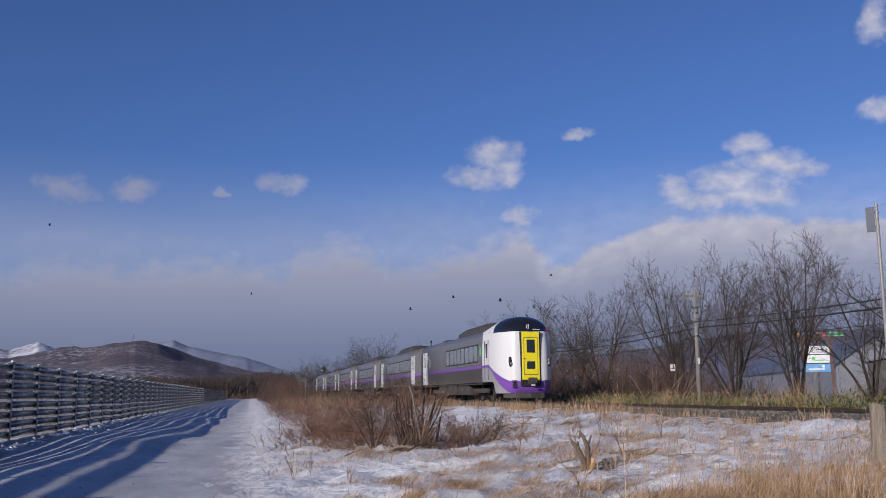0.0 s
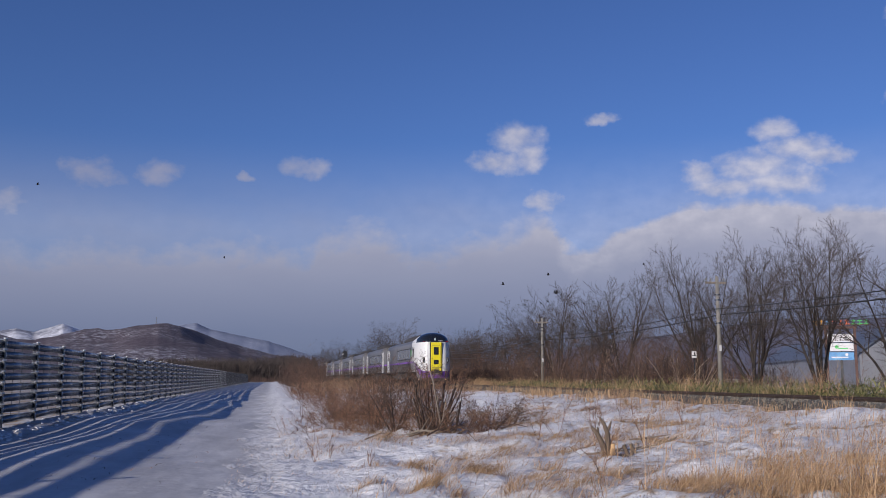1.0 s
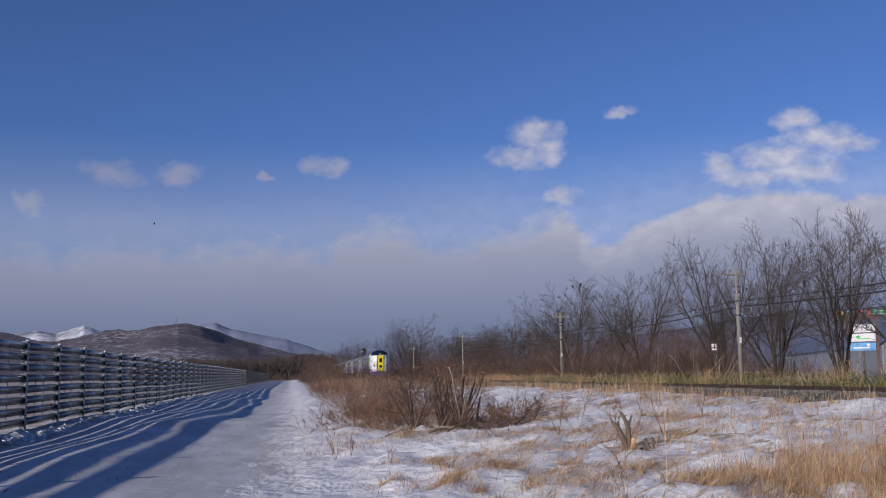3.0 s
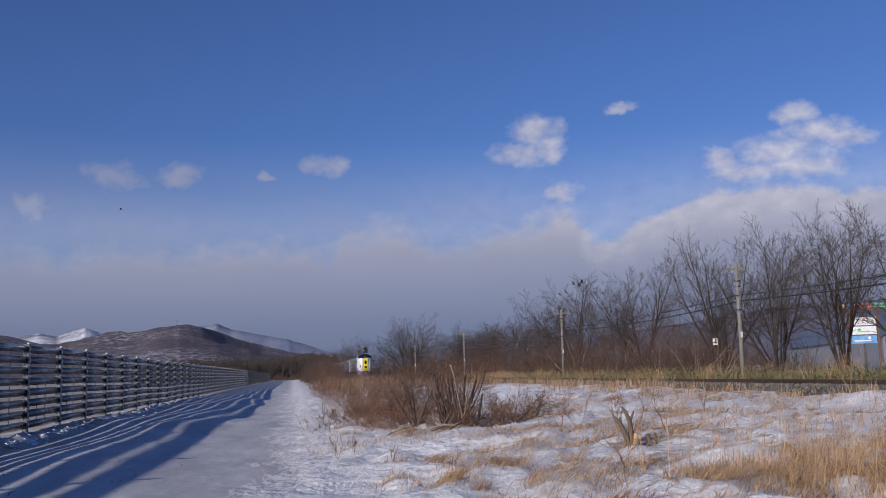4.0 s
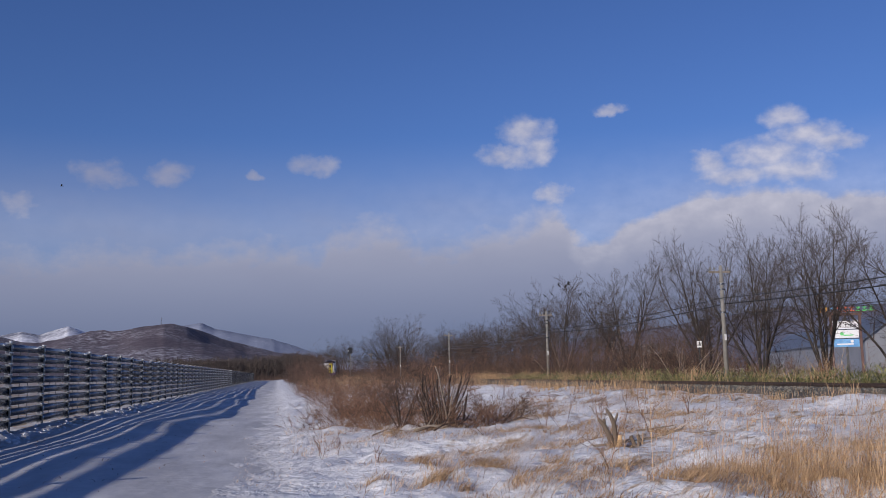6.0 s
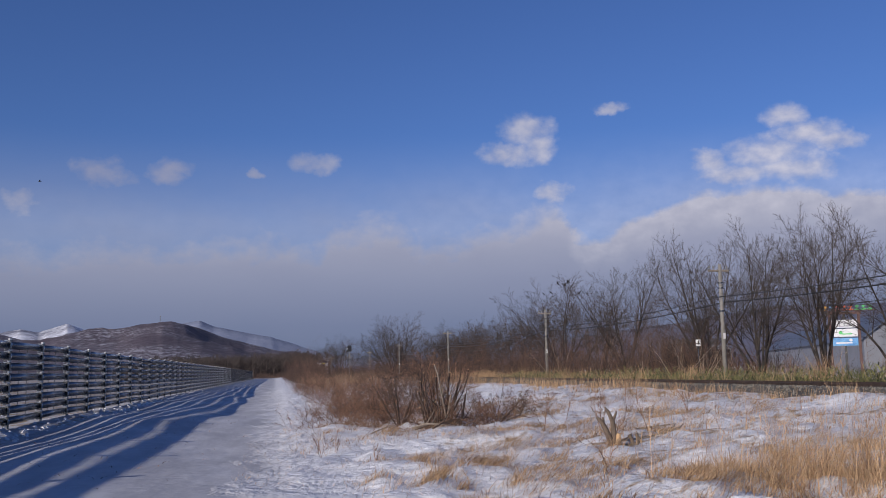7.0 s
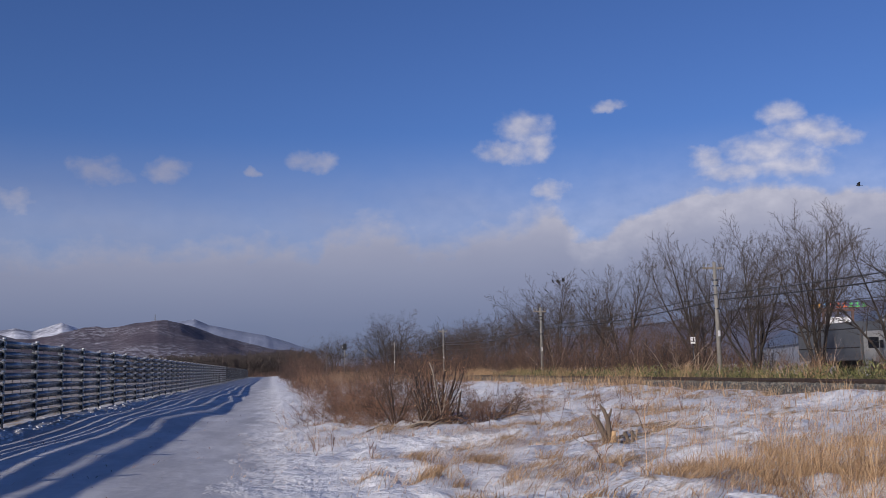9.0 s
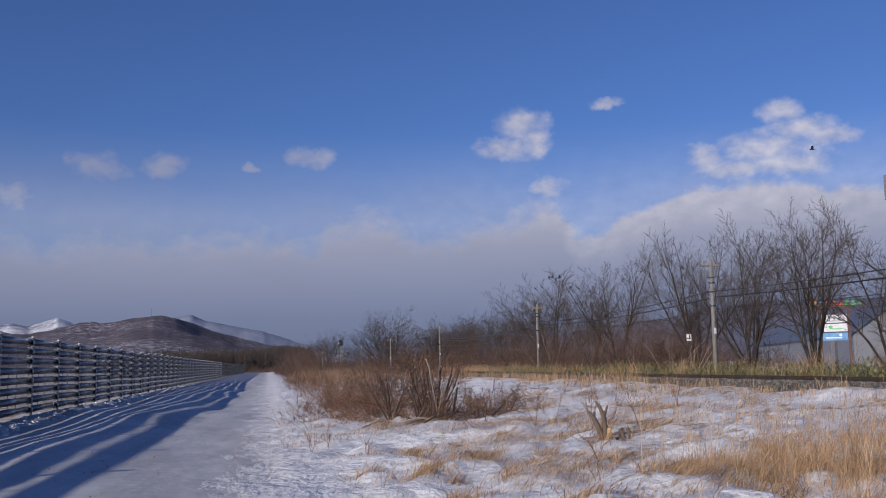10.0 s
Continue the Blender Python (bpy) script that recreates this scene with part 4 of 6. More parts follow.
def build_grass():
    rng = random.Random(21)
    a = []
    # thick stand of tall straw on the bank
    for _ in range(230):
        main = rng.random() < 0.66
        cx, cy = (rng.gauss(5.2, 0.5), rng.gauss(8.7, 0.9)) if main else (rng.gauss(7.0, 1.1), rng.gauss(11.0, 1.8))
        way, tall = rng.uniform(-0.9, 1.6), rng.uniform(0.6, 1.0) * (1.0 if main else 0.7)
        for _ in range(38):
            x, y = cx + rng.gauss(0, 0.12), cy + rng.gauss(0, 0.10)
            low = rng.random() < 0.62
            a.append((x, y, ground_z(x, y) - 0.02, tall * (rng.uniform(0.10, 0.30) if low else rng.uniform(0.25, 0.62)), rng.uniform(0.5, 1.5) if low else rng.uniform(0.05, 1.25), way + rng.gauss(0, 1.0), rng.uniform(0.0025, 0.006)))
    a += scatter(rng, 900, 5.2, 10.6, 7.0, 17.0, 0.12, 0.5, thr=0.1, seed=1, lean=(0.1, 1.0), freq=1.3)
    o = blades("tall_dry_grass", a, M["straw"], seed=2)
    tagged(o, "golden dry grass standing through the snow", "grass", kind="stuff")
    # flattened tufts
    b = []
    for i in range(150):
        cx, cy = rng.uniform(0.9, 10.0), 6.5 + 22 * rng.random() ** 1.3
        if noise.noise(Vector((cx * 0.5, cy * 0.5, 2.2))) < -0.12:
            continue
        a0 = rng.uniform(-0.5, 1.5)
        r = rng.uniform(0.12, 0.34)
        for _ in range(60):
            x, y = cx + rng.gauss(0, r), cy + rng.gauss(0, r * 0.7)
            b.append((x, y, ground_z(x, y) - 0.015, rng.uniform(0.10, 0.30), rng.uniform(0.7, 1.25), a0 + rng.gauss(0, 0.9), rng.uniform(0.004, 0.008)))
    for i in range(30):
        cx, cy = rng.uniform(1.2, 4.6), rng.uniform(6.6, 13.0)
        a0, r = rng.uniform(-0.5, 1.5), rng.uniform(0.06, 0.15)
        for _ in range(130):
            x, y = cx + rng.gauss(0, r), cy + rng.gauss(0, r * 0.8)
            b.append((x, y, ground_z(x, y) - 0.015, rng.uniform(0.08, 0.26), rng.uniform(0.5, 1.3), a0 + rng.gauss(0, 1.1), rng.uniform(0.003, 0.007)))
    # long mats combed flat by the snow
    mats = []
    for i in range(75):
        cx, cy = rng.uniform(1.6, 9.6), 7.0 + 16 * rng.random() ** 1.2
        a0, rx, ry = rng.uniform(-0.6, 0.9), rng.uniform(0.16, 0.42), rng.uniform(0.06, 0.16)
        for _ in range(170):
            x, y = cx + rng.gauss(0, rx), cy + rng.gauss(0, ry)
            mats.append((x, y, ground_z(x, y) + rng.uniform(-0.01, 0.045), rng.uniform(0.10, 0.24), rng.uniform(1.35, 2.05), a0 + rng.gauss(0, 0.8), rng.uniform(0.003, 0.0065)))
    tagged(blades("grass_mats", mats, M["straw_brown"], seed=9), "brown grass mats combed flat on the snow", "grass", kind="stuff")
    b += scatter(rng, 9500, 0.2, 11.0, 6.5, 26.0, 0.05, 0.20, thr=0.0, seed=5, lean=(0.3, 1.1))
    b += scatter(rng, 2600, -0.6, 4.5, 6.5, 24.0, 0.03, 0.10, thr=-0.3, seed=31, lean=(0.3, 1.2), width=0.007)
    o = blades("matted_grass", b, M["straw_brown"], seed=3)
    tagged(o, "flattened straw tufts lying on thin snow", "grass", kind="stuff")
    # belt of tall grass beside the rails
    c = scatter(rng, 2300, 9.4, 11.3, 23.0, 62.0, 0.3, 0.65, thr=-0.05, seed=8, width=0.012, lean=(0.1, 0.5))
    c += scatter(rng, 1700, 9.6, 11.2, 9.0, 40.0, 0.2, 0.5, thr=0.05, seed=9, width=0.008)
    c += scatter(rng, 3000, 3.0, 10.6, 55.0, 150.0, 0.5, 1.1, thr=-0.1, seed=12, width=0.028, freq=0.3)
    c += scatter(rng, 5000, 15.6, 19.0, 26.0, 90.0, 0.5, 1.1, thr=-0.05, seed=14, width=0.014)
    o = blades("trackside_grass", c, M["straw_grey"], seed=4)
    tagged(o, "tall tan grass along the railway", "grass", kind="stuff")
    litter = [(x, y, ground_z(x, y) + 0.004, rng.uniform(0.03, 0.11), rng.uniform(1.5, 2.1), rng.uniform(0, 6.283), rng.uniform(0.008, 0.022))
              for x, y in ((rng.gauss(-3.2, 1.2), 9 + 26 * rng.random() ** 1.4) for _ in range(170))]
    tagged(blades("grass_litter", litter, M["twig"], seed=10), "scraps of dead leaf blown on the lane", "litter", kind="stuff")
    # a few long single stalks
    d = []
    for px, py, h in ((3.55, 8.6, 1.15), (4.1, 11.0, 0.8), (5.6, 8.0, 0.9), (6.3, 9.4, 0.85), (6.9, 10.2, 0.95), (7.4, 9.0, 0.8), (5.0, 12.4, 0.8), (8.1, 11.5, 0.9), (5.9, 11.2, 0.7), (7.7, 12.5, 0.8), (6.6, 12.9, 0.9)):
        for _ in range(3):
            x, y = px + rng.gauss(0, 0.15), py + rng.gauss(0, 0.2)
            d.append((x, y, ground_z(x, y) - 0.02, h * rng.uniform(0.8, 1.1), rng.uniform(0.25, 0.7), rng.uniform(-1, 1.2), 0.0055))
    for _ in range(420):
        x, y = rng.uniform(4.2, 10.6), 8.5 + 14 * rng.random()
        if noise.noise(Vector((x * 0.7, y * 0.5, 21.0))) > -0.15:
            d.append((x, y, ground_z(x, y) - 0.02, rng.uniform(0.25, 0.75), abs(rng.gauss(0, 0.35)), rng.uniform(-1.4, 1.6), rng.uniform(0.003, 0.006)))
    o = blades("long_stalks", d, M["straw_grey"], seed=6)
    tagged(o, "single long pale grass stalks", "grass", kind="stuff")
    # dwarf bamboo on the far side of the rails
    e = []
    for _ in range(15000):
        y = 14 + 52 * rng.random() ** 1.4
        x = rng.uniform(15.3, 18.0)
        top = rng.uniform(0.35, 0.95) * (0.75 + 0.5 * noise.noise(Vector((x * 0.6, y * 0.4, 4.0))))
        z = ground_z(x, y) + rng.uniform(0.0, 0.75) * top
        e.append((x, y, z, rng.uniform(0.10, 0.23), rng.uniform(0.5, 1.6), rng.uniform(0, 6.283), rng.uniform(0.016, 0.034)))
    o = blades("dwarf_bamboo", e, M["bamboo"], seed=7)
    tagged(o, "green and straw-coloured dwarf bamboo beside the rails", "bamboo", kind="stuff")


build_grass()


def grow(tubes, p, d, length, radius, level, rng, splits, spread, lift, curl=0.18, thin=0.003, fan=False):
    """One branch and what grows from it."""
    n = 4 if level < 3 else 3
    pts, rad = [p.copy()], [radius]
    cur = d.copy()
    for i in range(n):
        cur = (cur + Vector((rng.gauss(0, curl), rng.gauss(0, curl), rng.gauss(0, curl) + lift))).normalized()
        pts.append(pts[-1] + cur * (length / n))
        rad.append(radius * (1 - 0.62 * (i + 1) / n) if level + 1 < len(splits) else radius * (1 - 0.8 * (i + 1) / n))
    tubes[0 if level < 2 else 1].add(pts, rad)
    if level >= len(splits):
        return
    k = splits[level]
    for j in range(k):
        f = 0.35 + 0.65 * (j + rng.random() * 0.8) / k
        f = min(f, 0.98)
        i = min(int(f * n), n - 1)
        q = pts[i].lerp(pts[i + 1], f * n - i)
        axis = (pts[i + 1] - pts[i]).normalized()
        side = axis.cross(Vector((rng.gauss(0, 1), rng.gauss(0, 1), rng.gauss(0, 1)))).normalized()
        nd_ = (axis * math.cos(spread) + side * math.sin(spread) * rng.uniform(0.7, 1.25)).normalized()
        grow(tubes, q, nd_, length * (rng.uniform(0.85, 1.15) * (0.80 - 0.40 * f) if fan else rng.uniform(0.48, 0.72)), max(thin, rad[i] * rng.uniform(0.45, 0.66)), level + 1, rng, splits, spread, lift, curl, thin, fan)


def limb(tubes, p, d, length, radius, level, rng, counts, angle, thin, up):
    """A straight tapering branch with shoots set along it, long near its foot and short near its tip."""
    n = (7, 5, 3, 2)[min(level, 3)]
    pts, rad = [p.copy()], [radius]
    cur = d.copy()
    wob = 0.045 + 0.015 * level
    for i in range(n):
        cur = (cur + Vector((rng.gauss(0, wob), rng.gauss(0, wob), rng.gauss(0, wob) + up))).normalized()
        pts.append(pts[-1] + cur * (length / n))
        rad.append(max(thin * 0.6, radius * (1 - 0.85 * (i + 1) / n)))
    tubes[0 if level < 1 else 1].add(pts, rad)
    if level >= len(counts):
        return
    k = counts[level]
    roll = rng.uniform(0, 6.283)
    for j in range(k):
        f = min(0.985, (0.26 if level == 0 else 0.12) + (0.74 if level == 0 else 0.88) * (j + rng.uniform(0.1, 0.9)) / k)
        i = min(int(f * n), n - 1)
        q = pts[i].lerp(pts[i + 1], f * n - i)
        axis = (pts[i + 1] - pts[i]).normalized()
        s1 = axis.cross(Vector((0.3, 0.9, 0.2))).normalized()
        s2 = axis.cross(s1)
        roll += 2.4 + rng.gauss(0, 0.5)
        side = s1 * math.cos(roll) + s2 * math.sin(roll)
        a = angle * rng.uniform(0.75, 1.25)
        nd_ = (axis * math.cos(a) + side * math.sin(a)).normalized()
        if nd_.z < -0.15:
            nd_.z *= -0.5
        lng = length * rng.uniform(0.75, 1.2) * ((0.54 - 0.30 * f) if level == 0 else (0.58 - 0.30 * f))
        limb(tubes, q, nd_.normalized(), lng, max(thin, rad[i] * 0.52), level + 1, rng, counts, angle, thin, up)


def build_tree(x, y, height, seed, stems=4, counts=(13, 7, 5), angle=0.62, open_=0.42, lean=(0, 0), label="bare deciduous tree with upswept grey-brown branches"):
    rng = random.Random(seed)
    t = thing("bare_tree", label, "tree", pose(x, y, ground_z(x, y) - 0.05), group="bare trees beyond the railway")
    tubes = [Tubes(7), Tubes(3)]
    base = height * 0.09
    r0 = height * 0.0105 + 0.02
    tubes[0].add([Vector((0, 0, -0.15)), Vector((0, 0, base * 0.5)), Vector((0, 0, base))], [r0 * 1.9, r0 * 1.45, r0 * 1.2])
    thin = 0.0050 * (1 + y / 150)
    for i in range(stems):
        a = 6.283 * i / stems + rng.uniform(-0.5, 0.5)
        o = open_ * (rng.uniform(0.1, 0.4) if i % 3 == 0 else rng.uniform(0.7, 1.15))
        d = Vector((math.cos(a) * o + lean[0], math.sin(a) * o + lean[1], 1)).normalized()
        foot = Vector((math.cos(a) * r0 * 0.8, math.sin(a) * r0 * 0.8, base * rng.uniform(0.2, 0.9)))
        limb(tubes, foot, d, height * rng.uniform(0.84, 0.94) * (1 - 0.06 * o / max(open_, 0.01)), r0 * rng.uniform(0.62, 0.95), 0, rng, counts, angle, thin, 0.012)
    data_part("trunk", tubes[0].v, tubes[0].f, M["bark"], t, smooth=True)
    data_part("crown", tubes[1].v, tubes[1].f, M["branch"], t)
    return t


NEAR_TREES = [(24.0, 38.8, 7.5, 11, 7, 0.74, (0, 0)), (24.0, 44.6, 7.5, 12, 5, 0.60, (0, 0.02)), (24.2, 50.6, 8.3, 13, 6, 0.82, (0, 0.14)), (25.8, 47.6, 6.4, 24, 4, 0.5, (0, 0)),
              (25.0, 65.6, 8.5, 14, 7, 0.92, (0, 0.0)), (25.0, 81.0, 8.7, 15, 8, 1.0, (0, 0.08)), (26.0, 74.0, 6.6, 27, 5, 0.7, (0, 0)), (26.5, 87.5, 7.0, 28, 6, 0.85, (0, 0)),
              (27.0, 58.0, 5.2, 29, 5, 0.7, (0, 0)), (24.0, 33.6, 5.6, 16, 5, 0.6, (0, -0.03)), (23.3, 26.4, 8.0, 17, 5, 0.75, (0, 0.1))]
for tx, ty, th, sd, st, op, ln in NEAR_TREES:
    build_tree(tx, ty, th, sd, st, (12, 8, 5), 0.60, op, ln)
far_tree = build_tree(25.0, 190.0, 12.5, 31, 6, (11, 7, 4), 0.7, 0.85, (0, 0), "broad bare tree standing above the trackside brush")
far_tree_2 = build_tree(24.0, 104.0, 6.9, 32, 7, (11, 6, 4), 0.7, 0.75, (0, 0), "low spreading bare tree behind the brush")
rng_t = random.Random(77)
for tx, ty, src in ((26, 97, 1), (24, 113, 1), (27, 124, 1), (25, 138, 1), (27, 154, 1), (23, 170, 1), (25, 206, 0), (27, 232, 0), (24, 262, 1), (22, 300, 0), (21, 330, 0), (24, 365, 0), (20, 410, 0), (23, 460, 0), (29, 135, 1), (27, 108, 1), (23, 126, 1), (26, 146, 1), (24, 182, 1), (27, 215, 1), (25, 240, 1)):
    copy_thing(far_tree if src == 0 else far_tree_2, pose(tx, ty, ground_z(tx, ty) - 0.05, 0, 0, rng_t.uniform(0, 360)))


def brush(name, label, n, area, height, seed, material, sides=3, kink=0.25, density=None, width=0.012, branches=4, kind="stuff", wild=0.15):
    """A thicket of thin upright stems with side twigs, spread over an area."""
    rng = random.Random(seed)
    tb = Tubes(sides)
    made = 0
    while made < n:
        x, y = area(rng)
        made += 1
        hh = height * rng.uniform(0.4, 1.1) * (0.75 + 0.9 * noise.noise(Vector((x * 0.35, y * 0.22, seed))))
        g = ground_z(x, y) - 0.05
        k = 1.0 + y / 90.0
        d = Vector((rng.gauss(0, kink), rng.gauss(0, kink), 1)).normalized()
        p = Vector((x, y, g))
        pts = [p]
        for i in range(3):
            d = (d + Vector((rng.gauss(0, wild), rng.gauss(0, wild), rng.gauss(0.05, wild * 0.5)))).normalized()
            pts.append(pts[-1] + d * hh / 3)
        w = width * k * rng.uniform(0.6, 1.3)
        tb.add(pts, [w, w * 0.8, w * 0.55, w * 0.2])
        for j in range(branches):
            f = rng.uniform(0.25, 0.95) * 3
            i = min(int(f), 2)
            q = pts[i].lerp(pts[i + 1], f - i)
            e = (d * 0.7 + Vector((rng.gauss(0, 0.75), rng.gauss(0, 0.75), rng.gauss(0.1, 0.4)))).normalized()
            l = hh * rng.uniform(0.15, 0.42)
            m = q + e * l * 0.5
            e2 = (e + Vector((rng.gauss(0, 0.3), rng.gauss(0, 0.3), 0.15))).normalized()
            tb.add([q, m, m + e2 * l * 0.5], [w * 0.5, w * 0.35, w * 0.12])
    o = data_part(name, tb.v, tb.f, material)
    tagged(o, label, "brush", kind=kind)
    return o


def belt(x0, x1, y0, y1, power=1.4):
    return lambda r: (r.uniform(x0, x1), y0 + (y1 - y0) * r.random() ** power)


brush("trackside_brush", "reddish-brown leafless thicket beyond the railway", 6400, belt(18.8, 27.0, 46, 190), 4.0, 41, M["twig_far"], width=0.0065, branches=8, kink=0.35)
brush("trackside_brush", "reddish-brown leafless thicket beyond the railway", 520, belt(19.0, 25.5, 22, 48, 1.0), 1.5, 42, M["twig_far"], width=0.005, branches=9, kink=0.5)
brush("trackside_brush", "reddish-brown leafless thicket beyond the railway", 1800, belt(14.9, 24.0, 190, 520, 1.2), 4.0, 47, M["twig_far"], width=0.008)
brush("lineside_brush", "orange-brown scrub between the path and the railway", 1700, belt(1.8, 10.4, 45, 260), 1.75, 43, M["twig_far"], width=0.0055, branches=7, kink=0.4)
SCRUB = "rust-brown low shrubs with fine dead twigs beside the path"
brush("low_scrub", SCRUB, 620, lambda r: (2.3 + r.gauss(0, 0.75), 27 + r.gauss(0, 2.6)), 1.0, 44, M["twig"], width=0.0046, branches=12, kink=0.9, wild=0.45)
brush("low_scrub", SCRUB, 330, lambda r: (3.0 + r.gauss(0, 0.8), 24.0 + r.gauss(0, 1.6)), 0.9, 46, M["twig"], width=0.0046, branches=12, kink=0.9, wild=0.45)
brush("low_scrub", SCRUB, 300, lambda r: (3.3 + r.gauss(0, 0.9), 37 + r.gauss(0, 4.0)), 1.5, 45, M["twig"], width=0.004, branches=9, kink=0.5, wild=0.3)
def beside_line(r):
    y = r.uniform(130, 255)
    return r.uniform(2.6, 0.051 * y), y


brush("lineside_brush", "orange-brown scrub between the path and the railway", 2600, beside_line, 4.5, 50, M["twig_far"], width=0.0045, branches=8, kink=0.3)
brush("lineside_brush", "dark brown scrub along the path's edge", 420, belt(1.4, 3.6, 42, 90, 1.0), 1.7, 60, M["twig"], width=0.0045, branches=10, kink=0.6, wild=0.35)


brush("path_end_brush", "brown brush closing the far end of the path", 500, belt(-9.5, 4.0, 325, 400, 1.0), 2.6, 48, M["twig_far"], width=0.006)


brush("lineside_brush", "orange-brown scrub between the path and the railway", 520, belt(6.0, 11.2, 214, 300, 1.0), 3.4, 49, M["twig_far"], width=0.006)


def build_shrub(x, y, height, seed, stems=12, label="", spread=0.7, counts=(8, 5, 3), thick=0.018, angle=0.75, bark="stem", twig="twig"):
    """A leafless bush: crooked stems from one foot, with shoots at wide angles."""
    rng = random.Random(seed)
    t = thing("bare_shrub", label, "shrub", pose(x, y, ground_z(x, y) - 0.04), group="shrubs beside the path")
    tubes = [Tubes(5), Tubes(3)]
    for i in range(stems):
        a = rng.uniform(0, 6.283)
        o = spread * rng.uniform(0.1, 1.4)
        d = Vector((math.cos(a) * o, math.sin(a) * o, 1)).normalized()
        foot = Vector((math.cos(a) * 0.22 * rng.random(), math.sin(a) * 0.22 * rng.random(), 0))
        limb(tubes, foot, d, height * rng.uniform(0.6, 1.05), thick * rng.uniform(0.5, 1.2), 0, rng, counts, angle, 0.0026, 0.0)
    tagged(data_part("woody_base", tubes[0].v, tubes[0].f, M[bark], t, smooth=True), kind="stuff")
    tagged(data_part("twig_spray", tubes[1].v, tubes[1].f, M[twig], t), kind="stuff")
    return t


SPREADING, TANGLED = "spreading bare shrub with thin brown branches", "low tangled bare shrub in snow"
build_shrub(3.5, 20.8, 1.5, 51, 20, "large cut-back shrub with dark red-brown stems in snow", 0.6, (7, 5, 3), 0.024)
build_shrub(2.85, 22.2, 1.75, 53, 9, SPREADING, 0.75, (11, 7, 4), 0.020, 0.7, "stem", "stem")
build_shrub(4.55, 20.4, 0.95, 52, 12, TANGLED, 1.3, (7, 5, 3), 0.014)
build_shrub(4.95, 21.3, 1.0, 57, 10, TANGLED, 1.4, (7, 5, 3), 0.012)
build_shrub(5.3, 20.9, 0.85, 55, 9, TANGLED, 1.5, (7, 5, 3), 0.012, 0.75, "stem", "stem")
build_shrub(3.9, 19.9, 0.7, 58, 14, TANGLED, 1.8, (7, 5, 3), 0.012)
build_shrub(3.35, 20.4, 0.75, 61, 14, "dense brown tangle of thin leafless branches", 1.8, (7, 5, 3), 0.011)
build_shrub(2.6, 24.6, 1.25, 54, 10, SPREADING, 1.0, (9, 6, 3), 0.013)
build_shrub(2.3, 26.3, 1.0, 59, 12, SPREADING, 1.2, (8, 5, 3), 0.011)
build_shrub(2.9, 27.4, 1.3, 66, 12, SPREADING, 1.0, (8, 5, 3), 0.011)
build_shrub(2.0, 28.6, 0.95, 65, 12, SPREADING, 1.4, (8, 5, 3), 0.011)
build_shrub(2.1, 31.0, 1.1, 56, 12, "low rust-brown shrub at the path's edge", 1.1, (8, 5, 3), 0.010)
# pale shoots before the trees across the line
for bx, by, bh, bs in ((20.2, 43.6, 2.7, 81), (20.6, 47.0, 2.9, 82), (20.4, 40.0, 2.2, 83), (20.8, 52.5, 3.0, 84), (21.0, 60.0, 3.2, 85), (20.6, 67.5, 3.2, 86), (21.0, 33.5, 2.0, 87)):
    build_shrub(bx, by, bh, bs, 5, "young tree shoots with pale bare stems beyond the rails", 0.7, (5, 2), 0.022, 0.5, "pale_stem", "pale_stem")


for bx, by, bh, bs in ((23.2, 38.6, 1.7, 71), (22.6, 37.4, 1.3, 72), (23.0, 45.0, 1.6, 73), (22.4, 41.5, 1.2, 74), (23.5, 33.0, 1.2, 75)):
    build_shrub(bx, by, bh, bs, 12, "dark red-brown shrub at the foot of a tree", 0.9, (8, 5, 3), 0.014)


